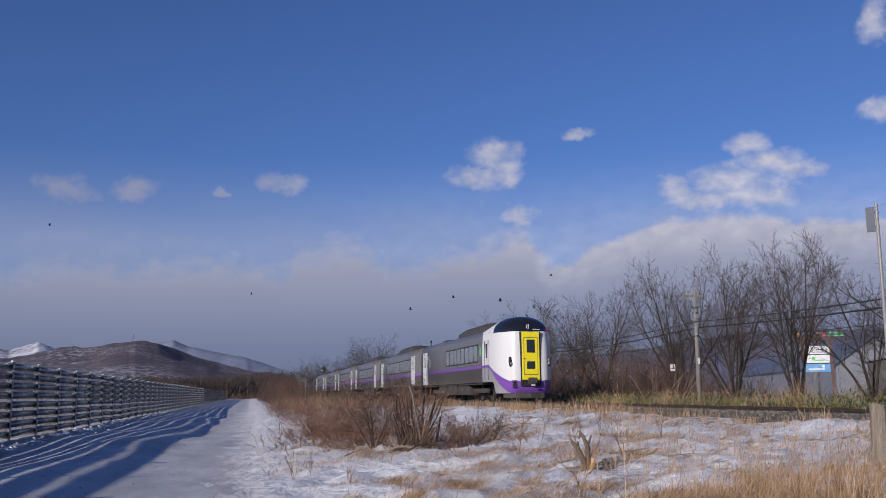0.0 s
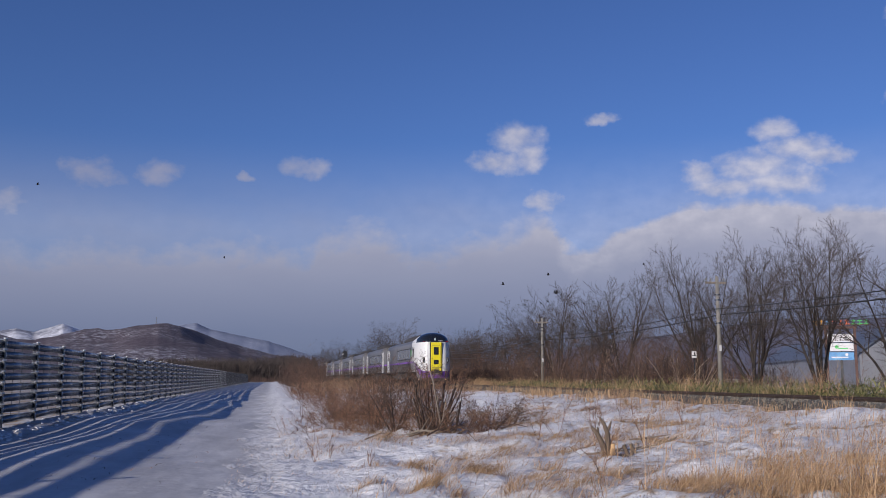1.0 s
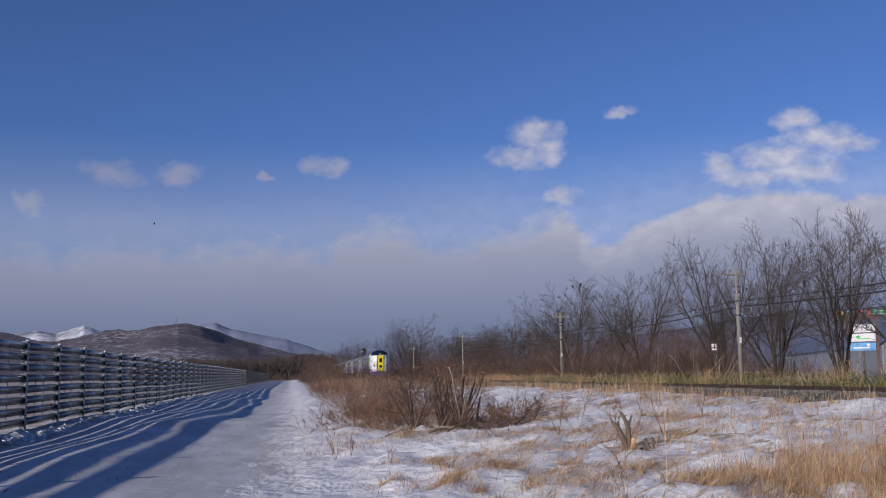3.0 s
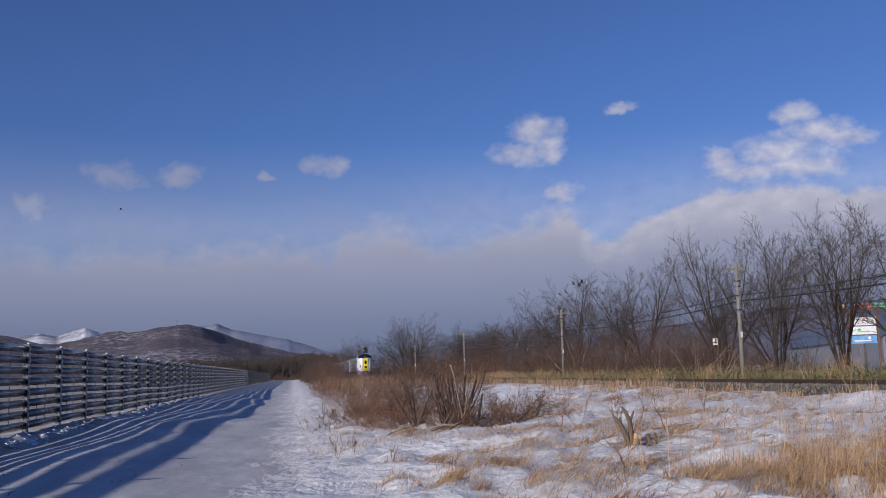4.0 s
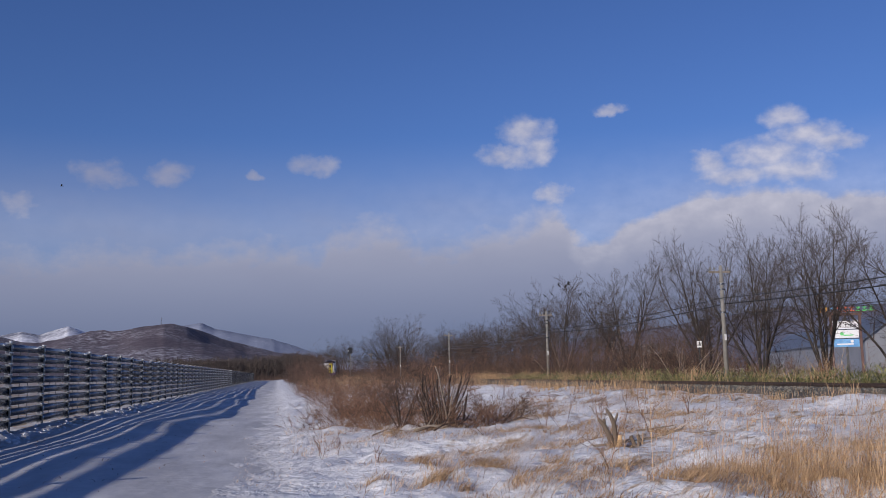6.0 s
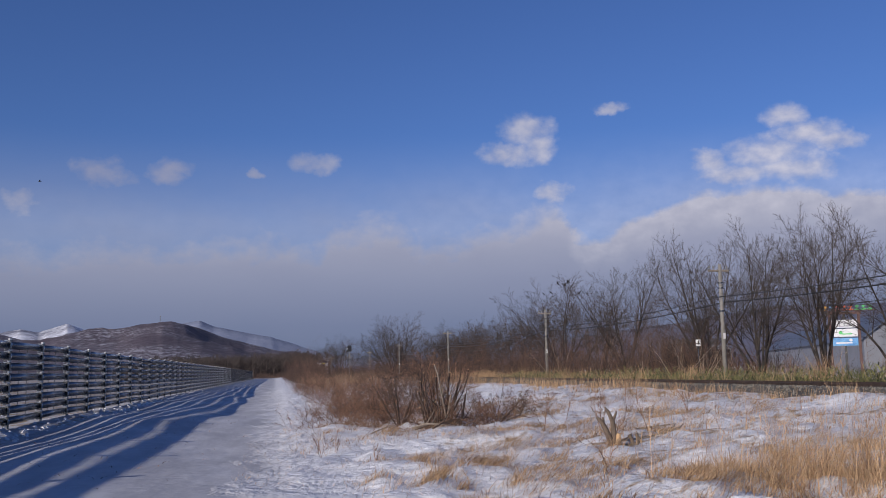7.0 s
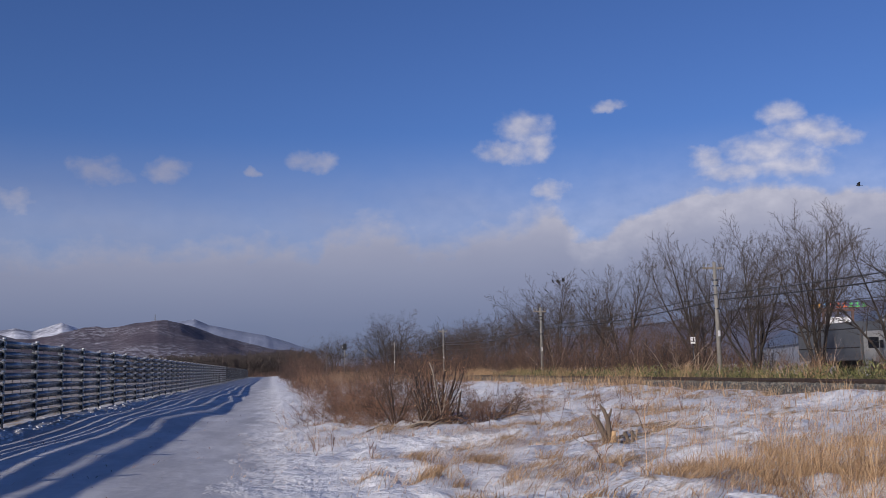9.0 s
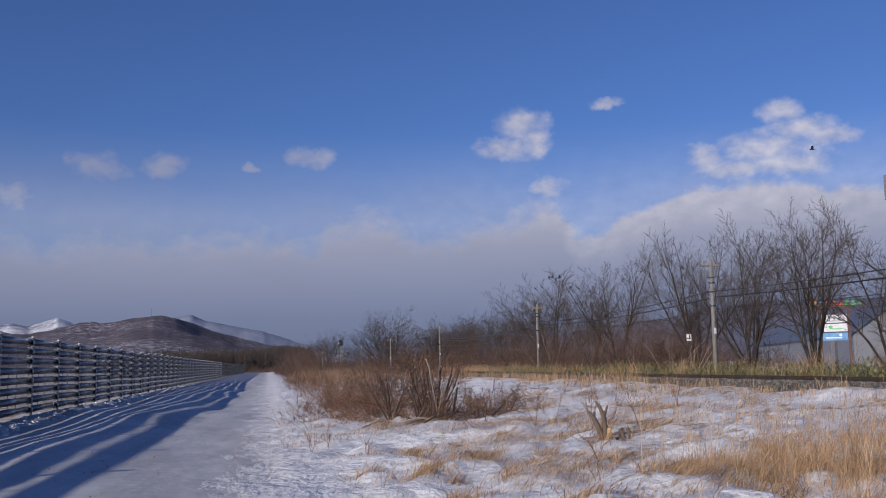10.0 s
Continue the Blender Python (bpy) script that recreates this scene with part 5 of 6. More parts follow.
def build_cut_stems():
    rng = random.Random(8)
    for i in range(16):
        x, y = 3.45 + rng.gauss(0, 0.24), 20.4 + rng.gauss(0, 0.25)
        h = rng.uniform(0.4, 1.35)
        dx, dy = (x - 3.45) * 0.7 + rng.gauss(0, 0.12), rng.gauss(0, 0.12)
        r = rng.uniform(0.011, 0.024)
        t = thing("cut_stem", "cut woody stem with a pale sawn top", "stump", pose(x, y, ground_z(x, y) - 0.05), group="cut stems of the shrub")
        tb = Tubes(7)
        pts = [Vector((dx * h * f + rng.gauss(0, 0.02), dy * h * f + rng.gauss(0, 0.02), h * f)) for f in (0.0, 0.3, 0.6, 0.85, 1.0)]
        tb.add(pts, [r * 1.4, r * 1.15, r * 1.05, r, r * 0.95])
        for f in (1, 2, 3):
            e = Vector((rng.gauss(0, 0.5), rng.gauss(0, 0.5), 1)).normalized() * rng.uniform(0.12, 0.45)
            tb.add([pts[f], pts[f] + e * 0.5, pts[f] + e + Vector((0, 0, 0.03))], [r * 0.6, r * 0.4, r * 0.2])
        data_part("stem", tb.v, tb.f, M["stem"] if i % 4 else M["oldwood"], t, smooth=True)
        bm = bm_new()
        d = (pts[-1] - pts[-2]).normalized()
        rod(bm, pts[-1] - d * 0.005, pts[-1] + d * 0.012, r * 0.92, r * 0.85, 8)
        part("cut_face", bm, M["cut"], t)
    # felled branches on the snow
    for i in range(12):
        x, y = 3.4 + rng.gauss(0, 0.5), 19.8 + rng.gauss(0, 0.35)
        a, l = rng.uniform(-0.9, 1.2), rng.uniform(0.35, 0.9)
        bm = bm_new()
        p0, p1, p2 = Vector((0, 0, 0.05)), Vector((l * 0.5 * math.cos(a), l * 0.5 * math.sin(a), 0.16)), Vector((l * math.cos(a), l * math.sin(a), 0.10))
        rod(bm, p0, p1, 0.018, 0.014, 6)
        rod(bm, p1, p2, 0.014, 0.005, 6)
        rod(bm, p1, p1 + Vector((0.2, 0.2, 0.25)), 0.012, 0.004, 5)
        tagged(part("fallen_branch", bm, M["stem"] if i % 3 else M["oldwood"], None, m=pose(x, y, ground_z(x, y))), "felled bare branch lying on the snow", "branch", "felled branches")


build_cut_stems()


def build_stump():
    x, y = 4.68, 13.0
    t = thing("forked_stump", "small forked tree stump with a fresh orange cut", "stump", pose(x, y, ground_z(x, y) - 0.03))
    tb = Tubes(8)
    V = Vector
    tb.add([V((0.02, 0, 0)), V((0.0, 0, 0.10)), V((-0.06, 0, 0.27)), V((-0.13, 0.02, 0.42)), V((-0.20, 0.03, 0.50))], [0.062, 0.052, 0.042, 0.034, 0.024])
    tb.add([V((0.02, 0.01, 0.08)), V((0.03, 0, 0.25)), V((0.02, 0, 0.42)), V((-0.03, 0, 0.55)), V((-0.09, 0, 0.64))], [0.045, 0.040, 0.034, 0.026, 0.014])
    tb.add([V((0.02, 0, 0.44)), V((0.06, 0, 0.52)), V((0.08, 0, 0.58))], [0.024, 0.018, 0.012])
    tb.add([V((-0.12, 0.02, 0.40)), V((-0.11, 0.02, 0.47)), V((-0.12, 0.02, 0.50))], [0.022, 0.018, 0.012])
    data_part("stem", tb.v, tb.f, M["stump"], t, smooth=True)
    bm = bm_new()
    rod(bm, (0.075, -0.03, 0.05), (0.085, -0.04, 0.27), 0.045, 0.03, 8)
    part("cut_face", bm, M["cut"], t, "fresh orange cut wood")
    rng = random.Random(5)
    for dx, dy, h in ((0.36, 0.1, 0.15), (0.50, 0.2, 0.13), (0.3, -0.15, 0.08)):
        bm = bm_new()
        rod(bm, (0, 0, 0), (rng.gauss(0, .05), 0.02, h), 0.03, 0.026, 8)
        tagged(part("stub", bm, M["stump"], None, m=pose(x + dx, y + dy, ground_z(x + dx, y + dy) - 0.02)), "short sawn stub in snow", "stump", "sawn stubs")
    for i in range(9):
        px, py = x + rng.uniform(-0.2, 1.3), y + rng.uniform(0.0, 1.6)
        a, l = rng.uniform(-0.3, 0.7), rng.uniform(0.4, 1.0)
        bm = bm_new()
        rod(bm, (0, 0, 0.02), (l * 0.6 * math.cos(a), l * 0.6 * math.sin(a), 0.07), 0.016, 0.012, 6)
        rod(bm, (l * 0.6 * math.cos(a), l * 0.6 * math.sin(a), 0.07), (l * math.cos(a + .2), l * math.sin(a + .2), 0.10), 0.012, 0.004, 6)
        tagged(part("fallen_branch", bm, M["oldwood"], None, m=pose(px, py, ground_z(px, py))), "cut grey branch lying on the snow", "branch", "cut branches by the stump")


build_stump()


def build_saplings():
    """Thin leafless shoots that stand singly in the snow."""
    rng = random.Random(15)
    for x, y, h in ((0.75, 16.2, 0.34), (1.05, 17.0, 0.3), (1.5, 14.6, 0.26), (3.6, 16.6, 0.5), (4.6, 16.2, 0.75), (5.1, 16.8, 0.8), (5.5, 15.8, 0.55), (6.0, 17.2, 0.7), (5.7, 14.2, 0.55), (4.9, 13.6, 0.5), (7.4, 16.5, 0.7), (6.8, 18.0, 0.65), (3.9, 11.0, 0.4), (4.2, 18.4, 0.6)):
        t = thing("sapling", "thin leafless shoot standing in snow", "sapling", pose(x, y, ground_z(x, y) - 0.02), group="saplings on the bank")
        tubes = [Tubes(4), Tubes(3)]
        for i in range(3):
            d = Vector((rng.gauss(0, .35), rng.gauss(0, .35), 1)).normalized()
            grow(tubes, Vector((0, 0, 0)), d, h * rng.uniform(0.6, 1.0), 0.005, 0, rng, (4, 3), 0.55, 0.03, 0.12)
        tagged(data_part("stem", tubes[0].v, tubes[0].f, M["twig"], t), kind="stuff")
        tagged(data_part("twig_spray", tubes[1].v, tubes[1].f, M["twig"], t), kind="stuff")


build_saplings()


def build_far_woods():
    """Distant leafless wood on the left below the hill."""
    rng = random.Random(19)
    tb = Tubes(3)
    for _ in range(2300):
        b = rng.uniform(-9.0, 2.6)
        d = rng.uniform(400, 520)
        edge = smooth(-9.5, -6.5, b) * 0.35 + 0.65
        h = rng.uniform(7.5, 11.5) * edge
        x, y = d * math.sin(radians(b)), d * math.cos(radians(b))
        g = ground_z(x, y) - 0.1
        tb.add([Vector((x, y, g)), Vector((x + rng.gauss(0, .3), y, g + h * 0.6)), Vector((x + rng.gauss(0, .5), y, g + h))], [0.16, 0.10, 0.04])
        for _ in range(13):
            f = rng.uniform(0.05, 0.92)
            a = rng.uniform(0, 6.283)
            l = h * 0.33 * (1.15 - f)
            q = Vector((x, y, g + h * f))
            tb.add([q, q + Vector((math.cos(a) * l, math.sin(a) * l, l * 1.1))], [0.10, 0.04])
    tagged(data_part("far_woods", tb.v, tb.f, M["woods"]), "dark brown leafless wood below the hill", "woods", kind="stuff")


build_far_woods()


# ---- poles, wires, signs ----
POLE_X = 19.0
POLES = [(11.5, 6.0), (38.3, 5.85), (65.6, 5.7), (104.9, 5.9), (148, 5.8), (195, 5.8), (245, 5.8)]


def build_poles():
    first = None
    for y, h in POLES:
        m = pose(POLE_X, y, ground_z(POLE_X, y) - 0.4)
        t = thing("utility_pole", "weathered grey concrete utility pole with a small crossarm", "utility pole", m, group="poles along the railway")
        top = h - ground_z(POLE_X, y) + 0.4
        bm = bm_new()
        rod(bm, (0, 0, 0), (0, 0, top), 0.105, 0.075, 14)
        shaft = part("shaft", bm, M["concrete"], t, smooth=True)
        for p in shaft.data.polygons:
            p.use_smooth = len(p.vertices) == 4
        bm = bm_new()
        box(bm, -0.55, 0.4, -0.05, 0.05, top - 0.32, top - 0.24, 0.01)
        part("crossarm", bm, M["oldwood"], t)
        for x in (-0.5, -0.3, 0.33):
            bm = bm_new()
            rod(bm, (x, 0, top - 0.24), (x, 0, top - 0.17), 0.015)
            rod(bm, (x, 0, top - 0.17), (x, 0, top - 0.08), 0.04, 0.03)
            part("insulator", bm, M["concrete"], t)
        for z in (4.43, 4.2, 3.2):
            bm = bm_new()
            rod(bm, (0, 0, z + 0.4 - 0.03), (0, 0, z + 0.4 + 0.03), 0.125, n=14)
            part("band", bm, M["steel"], t)
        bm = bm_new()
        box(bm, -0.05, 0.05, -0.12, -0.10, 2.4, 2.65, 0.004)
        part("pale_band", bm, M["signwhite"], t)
    for off, z, r in ((-0.13, 4.43, 0.020), (0.13, 4.2, 0.026), (0.14, 3.7, 0.012)):
        tb = Tubes(5)
        pts = []
        for (ya, ha), (yb, hb) in zip(POLES[:-1], POLES[1:]):
            for i in range(12):
                f = i / 12
                pts.append(Vector((POLE_X + off, ya + (yb - ya) * f, z - 1.3 * f * (1 - f) * (yb - ya) / 35)))
        tb.add(pts, [r] * len(pts))
        tagged(data_part("overhead_cable", tb.v, tb.f, M["cable"]), "black overhead cable sagging between poles", "cable", "cables on the poles")


build_poles()


def build_signs():
    # roadside board between two brown posts
    x, y = 43.75, 67.7
    t = thing("roadside_sign", "white and blue shop sign boards between brown posts", "sign", pose(x, y, ground_z(x, y), 0, 0, -33))
    for dx in (-1.05, 1.05):
        bm = bm_new()
        box(bm, dx - 0.1, dx + 0.1, -0.1, 0.1, -0.3, 5.6, 0.02)
        part("post", bm, M["rustpost"], t)
    bm = bm_new()
    box(bm, -0.09, 0.09, 0.02, 0.16, -0.3, 5.4, 0.01)
    part("post", bm, M["black"], t)
    bm = bm_new()
    box(bm, -1.25, 1.25, -0.06, 0.06, 5.3, 5.5, 0.02)
    part("beam", bm, M["rustpost"], t)
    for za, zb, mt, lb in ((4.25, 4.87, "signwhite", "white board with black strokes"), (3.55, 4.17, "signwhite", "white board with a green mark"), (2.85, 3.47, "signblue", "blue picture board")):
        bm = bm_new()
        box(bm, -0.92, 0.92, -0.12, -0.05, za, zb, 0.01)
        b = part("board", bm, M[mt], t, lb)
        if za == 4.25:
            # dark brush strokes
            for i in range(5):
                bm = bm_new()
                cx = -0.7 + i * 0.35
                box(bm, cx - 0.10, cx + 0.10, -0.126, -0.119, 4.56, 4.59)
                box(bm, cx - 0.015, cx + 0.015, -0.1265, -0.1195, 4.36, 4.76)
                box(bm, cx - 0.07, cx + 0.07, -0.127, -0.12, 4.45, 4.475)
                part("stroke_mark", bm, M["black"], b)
        elif za == 3.55:
            bm = bm_new()
            rod(bm, (-0.3, -0.118, 3.88), (-0.3, -0.126, 3.88), 0.15, n=6)
            box(bm, -0.2, 0.5, -0.126, -0.119, 3.72, 3.80)
            part("green_mark", bm, M["green"], b)
        else:
            bm = bm_new()
            box(bm, -0.7, 0.5, -0.126, -0.119, 3.02, 3.12)
            rod(bm, (0.4, -0.118, 3.28), (0.4, -0.126, 3.28), 0.12, n=10)
            part("white_mark", bm, M["signwhite"], b)
    # coloured cut-out shapes on a rail above
    lx = -1.95
    for i, mt in enumerate(("amber", "amber", "signblue", "orange", "orange", "orange", "green", "green", "green")):
        bm = bm_new()
        x0 = lx + i * 0.46
        box(bm, x0, x0 + 0.36, -0.04, 0.04, 5.62, 5.70, 0.01)
        box(bm, x0 + 0.14, x0 + 0.22, -0.045, 0.045, 5.6, 6.0, 0.01)
        box(bm, x0 + 0.03, x0 + 0.33, -0.042, 0.042, 5.86, 5.93, 0.01)
        part("cutout_mark", bm, M[mt], t)
    bm = bm_new()
    box(bm, -2.0, 2.3, -0.03, 0.03, 5.55, 5.61)
    part("top_rail", bm, M["rustpost"], t)
    # small white notice in the brush
    x, y = 21.5, 46.2
    t = thing("small_notice", "small white notice on a thin post in the brush", "sign", pose(x, y, ground_z(x, y), 0, 0, -25))
    bm = bm_new()
    rod(bm, (0, 0, -0.2), (0, 0, 2.25), 0.025)
    part("post", bm, M["steel"], t)
    bm = bm_new()
    box(bm, -0.12, 0.12, -0.04, -0.027, 2.0, 2.33, 0.005)
    bd = part("board", bm, M["signwhite"], t)
    bm = bm_new()
    box(bm, -0.10, 0.10, -0.046, -0.039, 2.1, 2.15)
    box(bm, 0.0, 0.06, -0.0465, -0.0395, 2.07, 2.30)
    part("mark", bm, M["black"], bd)
    # railway sign seen from behind on a pale pole
    x, y = 16.55, 22.4
    t = thing("railway_sign", "back of a grey metal sign on a tall pale pole", "sign", pose(x, y, ground_z(x, y) - 0.2, 0, 0, -30))
    bm = bm_new()
    rod(bm, (0, 0, 0), (0, 0, 5.8), 0.045, n=12)
    part("pole", bm, M["truckpaint"], t)
    bm = bm_new()
    box(bm, -0.28, -0.06, -0.03, 0.0, 5.02, 5.7, 0.008)
    part("plate", bm, M["tin"], t)
    for k in (5.15, 5.55):
        bm = bm_new()
        box(bm, -0.2, 0.05, 0.0, 0.03, k, k + 0.04)
        part("bracket", bm, M["steel"], t)
    # old wooden post on the bank
    x, y = 7.72, 10.75
    bm = bm_new()
    rod(bm, (0, 0, -0.2), (0.02, 0, 0.74), 0.105, 0.092, 14)
    for v in bm.verts:
        v.co += Vector((random.Random(int(v.co.x * 9000)).uniform(-.008, .008), 0, random.Random(int(v.co.y * 9000)).uniform(-.02, .02)))
    tagged(part("wooden_post", bm, M["oldwood"], None, m=pose(x, y, ground_z(x, y))), "old split grey wooden post standing in dry grass", "post")


build_signs()


def build_signal():
    x, y = 15.6, 206.0
    t = thing("railway_signal", "railway colour-light signal with a dark head on a pale mast", "signal", pose(x, y, 0.4))
    bm = bm_new()
    rod(bm, (0, 0, 0), (0, 0, 5.8), 0.09, n=10)
    rod(bm, (-0.5, 0, 3.4), (-0.5, 0, 5.0), 0.05, n=8)
    part("mast", bm, M["concrete"], t)
    bm = bm_new()
    rod(bm, (0, -0.12, 6.45), (0, 0.12, 6.45), 0.5, n=18)
    box(bm, -0.5, 0.5, -0.10, 0.10, 5.6, 6.45, 0.1)
    part("signal_head", bm, M["black"], t)
    bm = bm_new()
    rod(bm, (-0.42, -0.02, 6.2), (-0.42, -0.16, 6.2), 0.12, n=14)
    part("signal_rim", bm, M["signwhite"], t)
    bm = bm_new()
    box(bm, -0.7, 0.4, -0.3, 0.3, 3.9, 3.98)
    part("platform", bm, M["steel"], t)
    src = None
    for px, py in ((14.9, 262.0), (15.4, 300.0), (9.9, 330.0), (15.5, 360.0)):
        if src is None:
            src = thing("line_pole", "pale lineside pole with a short arm", "pole", pose(px, py, 0.4), group="poles by the line")
            bm = bm_new()
            rod(bm, (0, 0, 0), (0, 0, 5.6), 0.13, 0.10, n=8)
            part("shaft", bm, M["concrete"], src)
            bm = bm_new()
            box(bm, -0.9, 0.9, -0.05, 0.05, 5.0, 5.12)
            part("arm", bm, M["oldwood"], src)
        else:
            copy_thing(src, pose(px, py, 0.4))


build_signal()


# ---- road, buildings and truck beyond the trees ----
def build_road():
    ROADZ = ground_z(36, 60) + 0.40
    v = [(x, y, ROADZ - (0.0 if 33.5 < x < 38.5 else 0.6)) for y in np.arange(-80, 420, 20.0) for x in (32.5, 33.6, 36, 38.4, 39.5)]
    n = 5
    f = [(j * n + i, j * n + i + 1, (j + 1) * n + i + 1, (j + 1) * n + i) for j in range(len(v) // n - 1) for i in range(n - 1)]
    tagged(data_part("road", v, f, M["asphalt"]), "dark asphalt country road beyond the trees", "road", kind="structure")
    return ROADZ


ROAD_Z = build_road()


def build_warehouse(x, y, turn, wide, deep, eave, peak, label, wall, roof, eave_strip=False):
    t = thing("warehouse", label, "building", pose(x, y, ground_z(x, y) - 0.1, 0, 0, turn))
    bm = bm_new()
    a = [bm.verts.new(p) for p in ((-wide / 2, 0, 0), (wide / 2, 0, 0), (wide / 2, 0, eave), (0, 0, peak), (-wide / 2, 0, eave))]
    face = bm.faces.new(a)
    r = bmesh.ops.extrude_face_region(bm, geom=[face])
    bmesh.ops.translate(bm, vec=(0, deep, 0), verts=[g for g in r["geom"] if isinstance(g, bmesh.types.BMVert)])
    bmesh.ops.recalc_face_normals(bm, faces=bm.faces)
    part("wall_shell", bm, wall, t)
    for s in (-1, 1):
        bm = bm_new()
        w = math.hypot(wide / 2, peak - eave) + 0.5
        box(bm, 0, w, -0.5, deep + 0.5, 0.02, 0.14)
        part("roof", bm, roof, t, m=Matrix.Translation((0, 0, peak + 0.05)) @ Matrix.Rotation(math.atan2(peak - eave, wide / 2) if s > 0 else math.pi - math.atan2(peak - eave, wide / 2), 4, "Y") if s > 0 else Matrix.Translation((0, 0, peak + 0.05)) @ Matrix.Diagonal((-1, 1, 1, 1)) @ Matrix.Rotation(math.atan2(peak - eave, wide / 2), 4, "Y"))
    for i in range(int(wide / 0.9)):
        bm = bm_new()
        xx = -wide / 2 + 0.45 + i * 0.9
        box(bm, xx - 0.03, xx + 0.03, -0.04, 0.0, 0.2, eave - 0.1)
        part("wall_rib", bm, wall, t)
    # a black strip on the wall stands in for the shade under the eave
    if eave_strip:
        bm = bm_new()
        box(bm, -wide * 0.4, wide * 0.4, -0.05, 0.1, 2.6, 3.6)
        part("shutter_opening", bm, M["black"], t)


build_warehouse(76.6, 106.4, -20.9, 9.2, 85, 4.7, 8.0, "long pale sheet-metal warehouse with a blue-grey gable roof", M["pale_tin"], M["tin"])
build_warehouse(74, 92, -38, 14, 7, 4.6, 5.8, "dark grey-brown shed with eave shade as a black strip", M["under"], M["tin"], True)

TRUCK_V = 12.0


def build_truck():
    t = thing("box_truck", "white-cabbed truck with a dark grey box body", "truck", pose(36, 58, ROAD_Z, 0, 0, 0))
    # front faces -y
    rows = []
    for y, zt in ((0.0, 2.0), (0.12, 2.55), (0.5, 2.72), (1.9, 2.75)):
        rows.append([(-1.15, y - (0.0 if y else 0.0), 0.75), (-1.18, y, 1.4), (-1.16, y, zt - 0.15), (-1.0, y, zt), (1.0, y, zt), (1.16, y, zt - 0.15), (1.18, y, 1.4), (1.15, y, 0.75)])
    v, f = loft(rows)
    f += [tuple(range(7, -1, -1)), tuple(range(len(v) - 8, len(v)))]
    cab = data_part("cab", v, f, M["truckpaint"], t, "white truck cab")
    bm = bm_new()
    box(bm, -1.02, 1.02, -0.02, 0.10, 1.62, 2.36, 0.03)
    part("windscreen", bm, M["glass"], cab)
    for s in (-1, 1):
        bm = bm_new()
        box(bm, s * 1.17 - 0.02, s * 1.17 + 0.02, 0.45, 1.45, 1.7, 2.35, 0.01)
        part("side_window", bm, M["glass"], cab)
        bm = bm_new()
        box(bm, s * 0.85 - 0.2, s * 0.85 + 0.2, -0.04, 0.05, 0.85, 1.05, 0.02)
        part("headlight", bm, M["pane"], cab)
        bm = bm_new()
        box(bm, s * 1.36 - 0.1, s * 1.36 + 0.1, -0.12, -0.02, 1.7, 2.15, 0.02)
        part("mirror", bm, M["black"], cab)
    bm = bm_new()
    box(bm, -0.7, 0.7, -0.03, 0.05, 1.15, 1.4, 0.02)
    part("grille", bm, M["black"], cab)
    bm = bm_new()
    box(bm, -1.18, 1.18, -0.14, 0.3, 0.42, 0.78, 0.04)
    part("bumper", bm, M["truckpaint"], t)
    bm = bm_new()
    box(bm, -1.22, 1.22, 2.15, 9.0, 1.0, 3.35, 0.04)
    body = part("box_body", bm, M["tarp"], t, "dark grey box body")
    for z in (1.75, 2.9):
        bm = bm_new()
        box(bm, -1.24, 1.24, 2.2, 8.95, z, z + 0.07)
        part("pale_rail", bm, M["steel"], body)
    bm = bm_new()
    box(bm, -0.5, 0.5, 0.6, 8.8, 0.65, 1.0)
    part("chassis", bm, M["under"], t)
    for y in (0.95, 6.6, 7.7):
        for s in (-1, 1):
            bm = bm_new()
            rod(bm, (-0.14, 0, 0), (0.14, 0, 0), 0.48, n=20)
            w = part("wheel", bm, M["black"], t, m=pose(s * 1.02, y, 0.48))
            bm = bm_new()
            rod(bm, (-0.15, 0, 0), (0.15, 0, 0), 0.24, n=14)
            part("rim", bm, M["steel"], w)
            TRUCK_WHEELS.append((w, s * 1.02, y))
    return t


TRUCK_WHEELS = []
truck = build_truck()


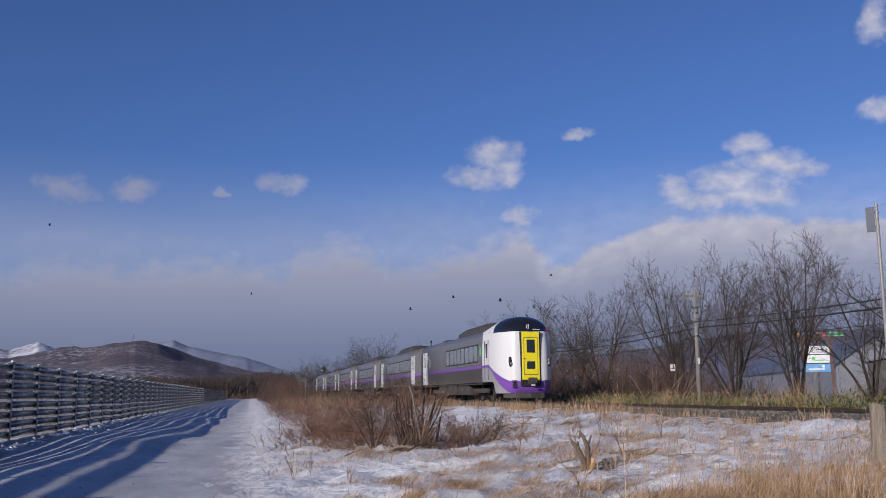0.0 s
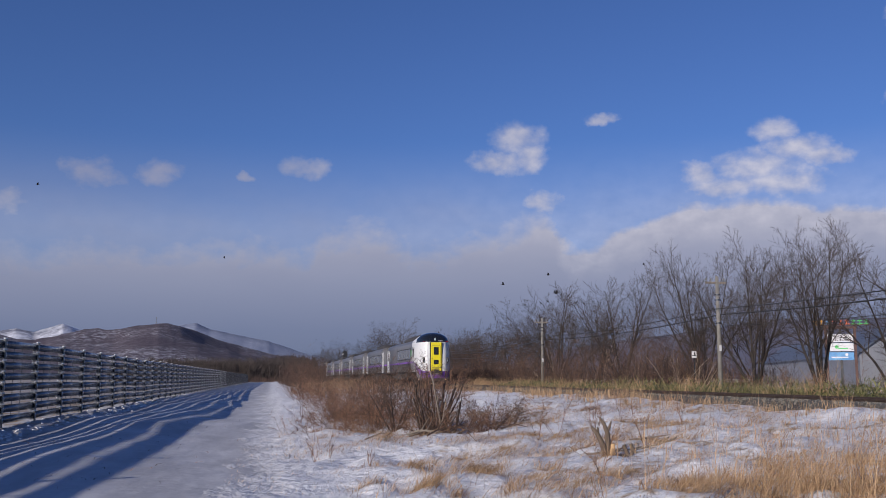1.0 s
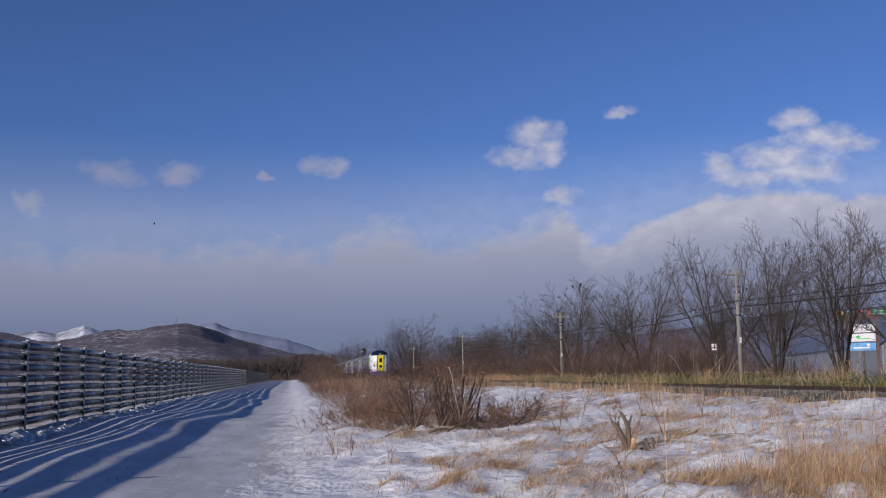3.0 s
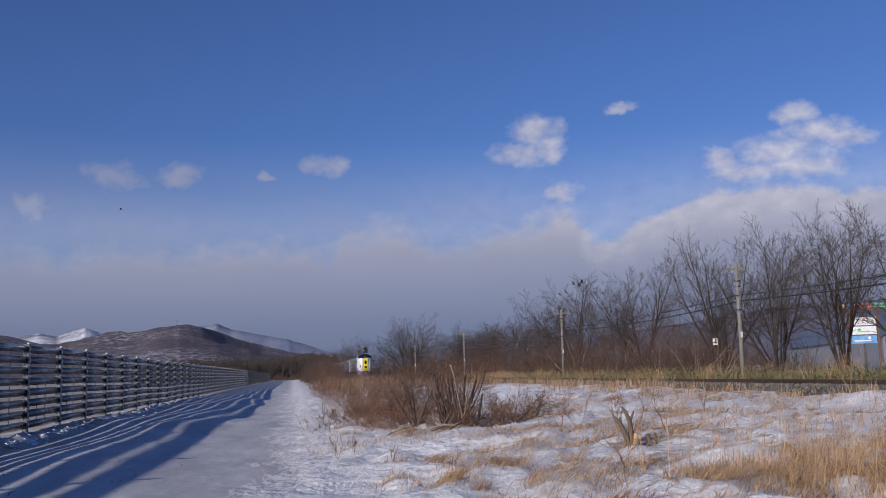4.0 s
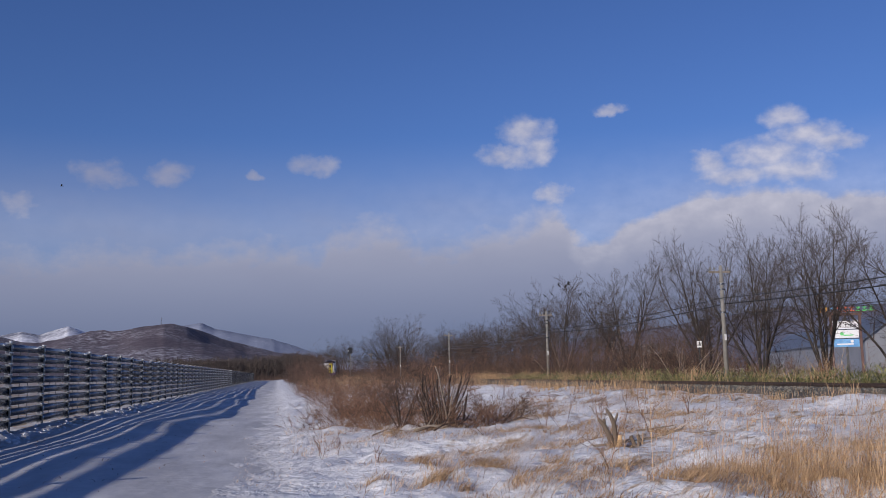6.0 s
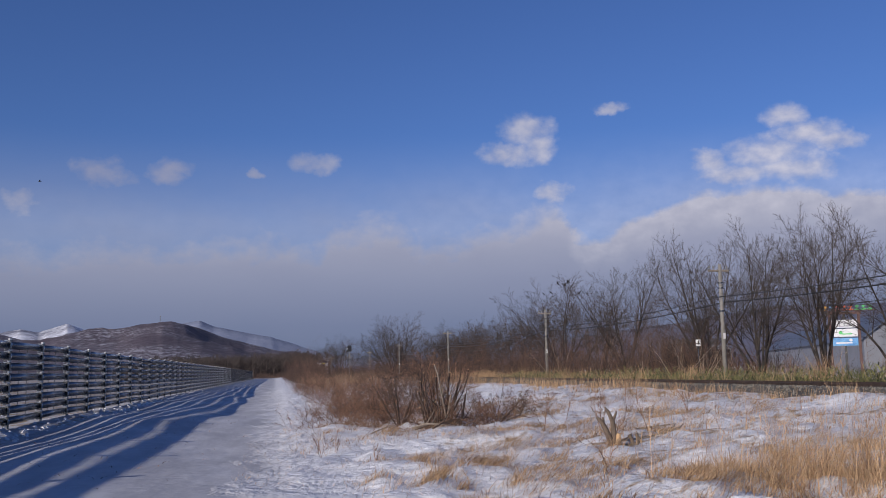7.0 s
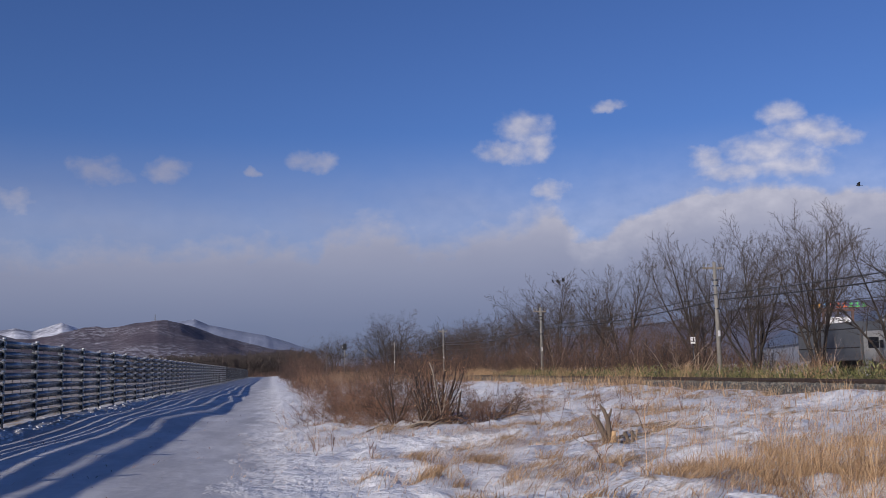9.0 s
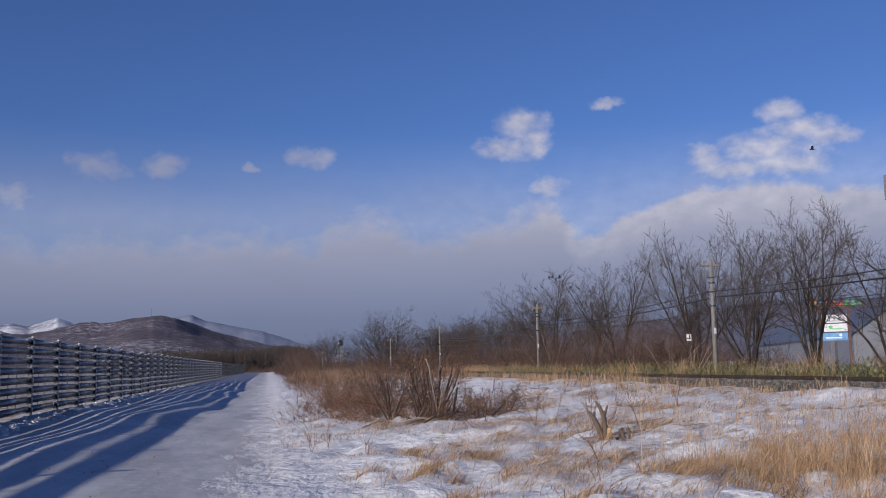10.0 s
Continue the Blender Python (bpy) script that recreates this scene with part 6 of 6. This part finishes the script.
# ---- crows ----
def build_crow(perched):
    t = thing("crow", "black crow perched on bare twigs" if perched else "black crow in flight with spread wings", "bird", group="crows")
    bm = bm_new()
    bmesh.ops.create_uvsphere(bm, u_segments=12, v_segments=8, radius=1, matrix=Matrix.Diagonal((0.075, 0.19, 0.075, 1)))
    bmesh.ops.create_uvsphere(bm, u_segments=8, v_segments=6, radius=0.055, matrix=pose(0, 0.21, 0.03))
    rod(bm, (0, 0.25, 0.03), (0, 0.33, 0.015), 0.02, 0.004, 6)
    part("body", bm, M["crow"], t, smooth=True)
    v = [(-0.04, -0.14, 0), (0.04, -0.14, 0), (0.09, -0.38, 0), (0.0, -0.41, 0), (-0.09, -0.38, 0)]
    o = data_part("tail", v + [(x, y, 0.012) for x, y, z in v], [(0, 1, 2, 3, 4), (9, 8, 7, 6, 5), (0, 5, 6, 1), (1, 6, 7, 2), (2, 7, 8, 3), (3, 8, 9, 4), (4, 9, 5, 0)], M["crow"], t)
    wings = []
    if not perched:
        for s in (-1, 1):
            out = [(0.04, 0.12), (0.25, 0.17), (0.42, 0.12), (0.50, -0.04), (0.40, -0.09), (0.24, -0.10), (0.05, -0.11)]
            v = [(s * x, y, 0.0) for x, y in out] + [(s * x, y, 0.014) for x, y in out]
            n = len(out)
            f = [tuple(range(n)), tuple(range(2 * n - 1, n - 1, -1))] + [(i, (i + 1) % n, n + (i + 1) % n, n + i) for i in range(n)]
            wings.append((data_part("wing", v, f, M["crow"], t, m=pose(0, 0, 0.03, 0, s * -20, 0)), s))
    else:
        for s in (-1, 1):
            bm = bm_new()
            bmesh.ops.create_uvsphere(bm, u_segments=8, v_segments=6, radius=1, matrix=pose(s * 0.065, -0.04, 0.01) @ Matrix.Diagonal((0.025, 0.2, 0.06, 1)))
            part("folded_wing", bm, M["crow"], t)
    return t, wings


# Flights: seconds, bearing from the eye, angle above eye level, distance
FLIGHTS = []
FLIGHTS.append([(0.0, -11.35, 9.52, 190), (1.0, -13.33, 10.70, 190), (2.0, -15.06, 12.30, 190), (4.0, -18.05, 14.59, 190), (10.0, -27.76, 16.37, 190)])
FLIGHTS.append([(0.0, -0.01, 5.91, 210), (1.0, -2.89, 7.03, 210), (2.5, -6.84, 8.43, 210), (4.5, -10.54, 10.18, 210), (5.5, -11.65, 10.80, 210), (7.5, -13.83, 10.92, 210), (8.5, -14.90, 10.97, 210), (10.0, -17.05, 10.65, 210)])
FLIGHTS.append([(0.0, 9.48, 5.02, 150), (0.5, 11.67, 5.46, 150), (1.0, 13.83, 5.60, 150), (1.2, 14.68, 5.62, 150), (1.6, 16.18, 5.56, 150), (2.2, 17.26, 5.22, 150), (2.5, 17.31, 5.03, 150), (4.0, 17.25, 4.94, 150), (7.0, 17.38, 4.95, 150), (10.0, 17.15, 5.11, 150)])
FLIGHTS.append([(0.0, 12.08, 5.71, 150), (0.5, 14.21, 5.99, 150), (1.0, 16.56, 6.15, 150), (1.2, 17.54, 6.27, 150), (1.6, 19.29, 6.42, 150), (2.0, 21.00, 6.58, 150), (2.5, 23.09, 6.68, 150), (2.9, 23.78, 6.15, 150), (3.3, 23.06, 5.21, 150), (4.0, 22.94, 4.96, 150), (10.0, 22.88, 4.99, 150)])
FLIGHTS.append([(0.0, 18.02, 6.94, 190), (0.5, 20.29, 6.82, 190), (1.0, 22.23, 6.66, 190), (1.2, 23.13, 6.57, 190), (2.0, 26.50, 6.65, 190), (3.0, 30.19, 6.45, 190), (4.0, 35.24, 6.05, 190), (10.0, 58.07, 4.95, 190)])
FLIGHTS.append([(0.0, 14.92, 5.47, 120), (0.5, 16.21, 5.19, 120), (1.0, 17.05, 5.06, 120), (1.5, 17.27, 5.13, 120), (10.0, 17.55, 5.10, 120)])
FLIGHTS.append([(0.0, 40.42, 7.66, 110), (6.0, 38.80, 6.55, 110), (8.0, 36.50, 8.07, 110), (8.6, 35.07, 8.56, 110), (9.0, 34.44, 9.62, 110), (9.6, 33.26, 11.07, 110), (10.0, 32.33, 11.73, 110)])


def at_bearing(b, e, d):
    return Vector((d * math.sin(radians(b)) * math.cos(radians(e)), d * math.cos(radians(b)) * math.cos(radians(e)), EYE[2] + d * math.sin(radians(e))))


crows = [build_crow(False) for _ in FLIGHTS]
for b, e, d in [(16.94, 5.13, 85.5), (17.34, 5.01, 85.5), (17.77, 4.90, 85.5), (16.51, 4.57, 85.5), (18.23, 4.51, 85.5), (18.66, 4.43, 85.5), (16.10, 4.48, 85.5)]:
    c, _ = build_crow(True)
    c.matrix_basis = Matrix.Translation(at_bearing(b, e, d)) @ pose(0, 0, 0, 38, 0, b * 97 % 300) @ Matrix.Diagonal((0.65, 0.65, 0.65, 1))


# ---- moving things ----
def motions():
    for k, car in enumerate(train_cars):
        walk(car, [(t, pose(RAIL_X, TAIL + k * CAR_L + SPEED * t, RAIL_Z)) for t in (0.0, 2.5, 5.0, 7.5, 10.0)])
    walk(clouds, [(t, pose(0, 0, EYE[2], 0, 0, a)) for t, a in ((0.0, 0.2), (2.5, 0.0), (5.0, -0.25), (10.0, -0.65))])
    times = [i * 0.5 for i in range(21)]
    walk(truck, [(t, pose(36, 58 - TRUCK_V * (t - 8.3), ROAD_Z)) for t in times])
    for w, x, y in TRUCK_WHEELS:
        walk(w, [(i * 0.05, pose(x, y, 0.48, math.degrees(TRUCK_V * i * 0.05 / 0.48))) for i in range(201)])
    for (crow, wings), rows in zip(crows, FLIGHTS):
        pts = [(t, at_bearing(b, e, d)) for t, b, e, d in rows]
        keyed = []
        for i, (t, p) in enumerate(pts):
            q = pts[min(i + 1, len(pts) - 1)][1] - pts[max(i - 1, 0)][1]
            turn = math.degrees(math.atan2(-q.x, q.y))
            keyed.append((t, Matrix.Translation(p) @ pose(0, 0, 0, 0, 0, turn)))
        walk(crow, keyed)
        for wing, s in wings:
            walk(wing, [(i * 0.125, pose(0, 0, 0.03, 0, s * (-8 - 34 * math.cos(i * math.pi / 2 + 0.4)), 0)) for i in range(81)])


motions()
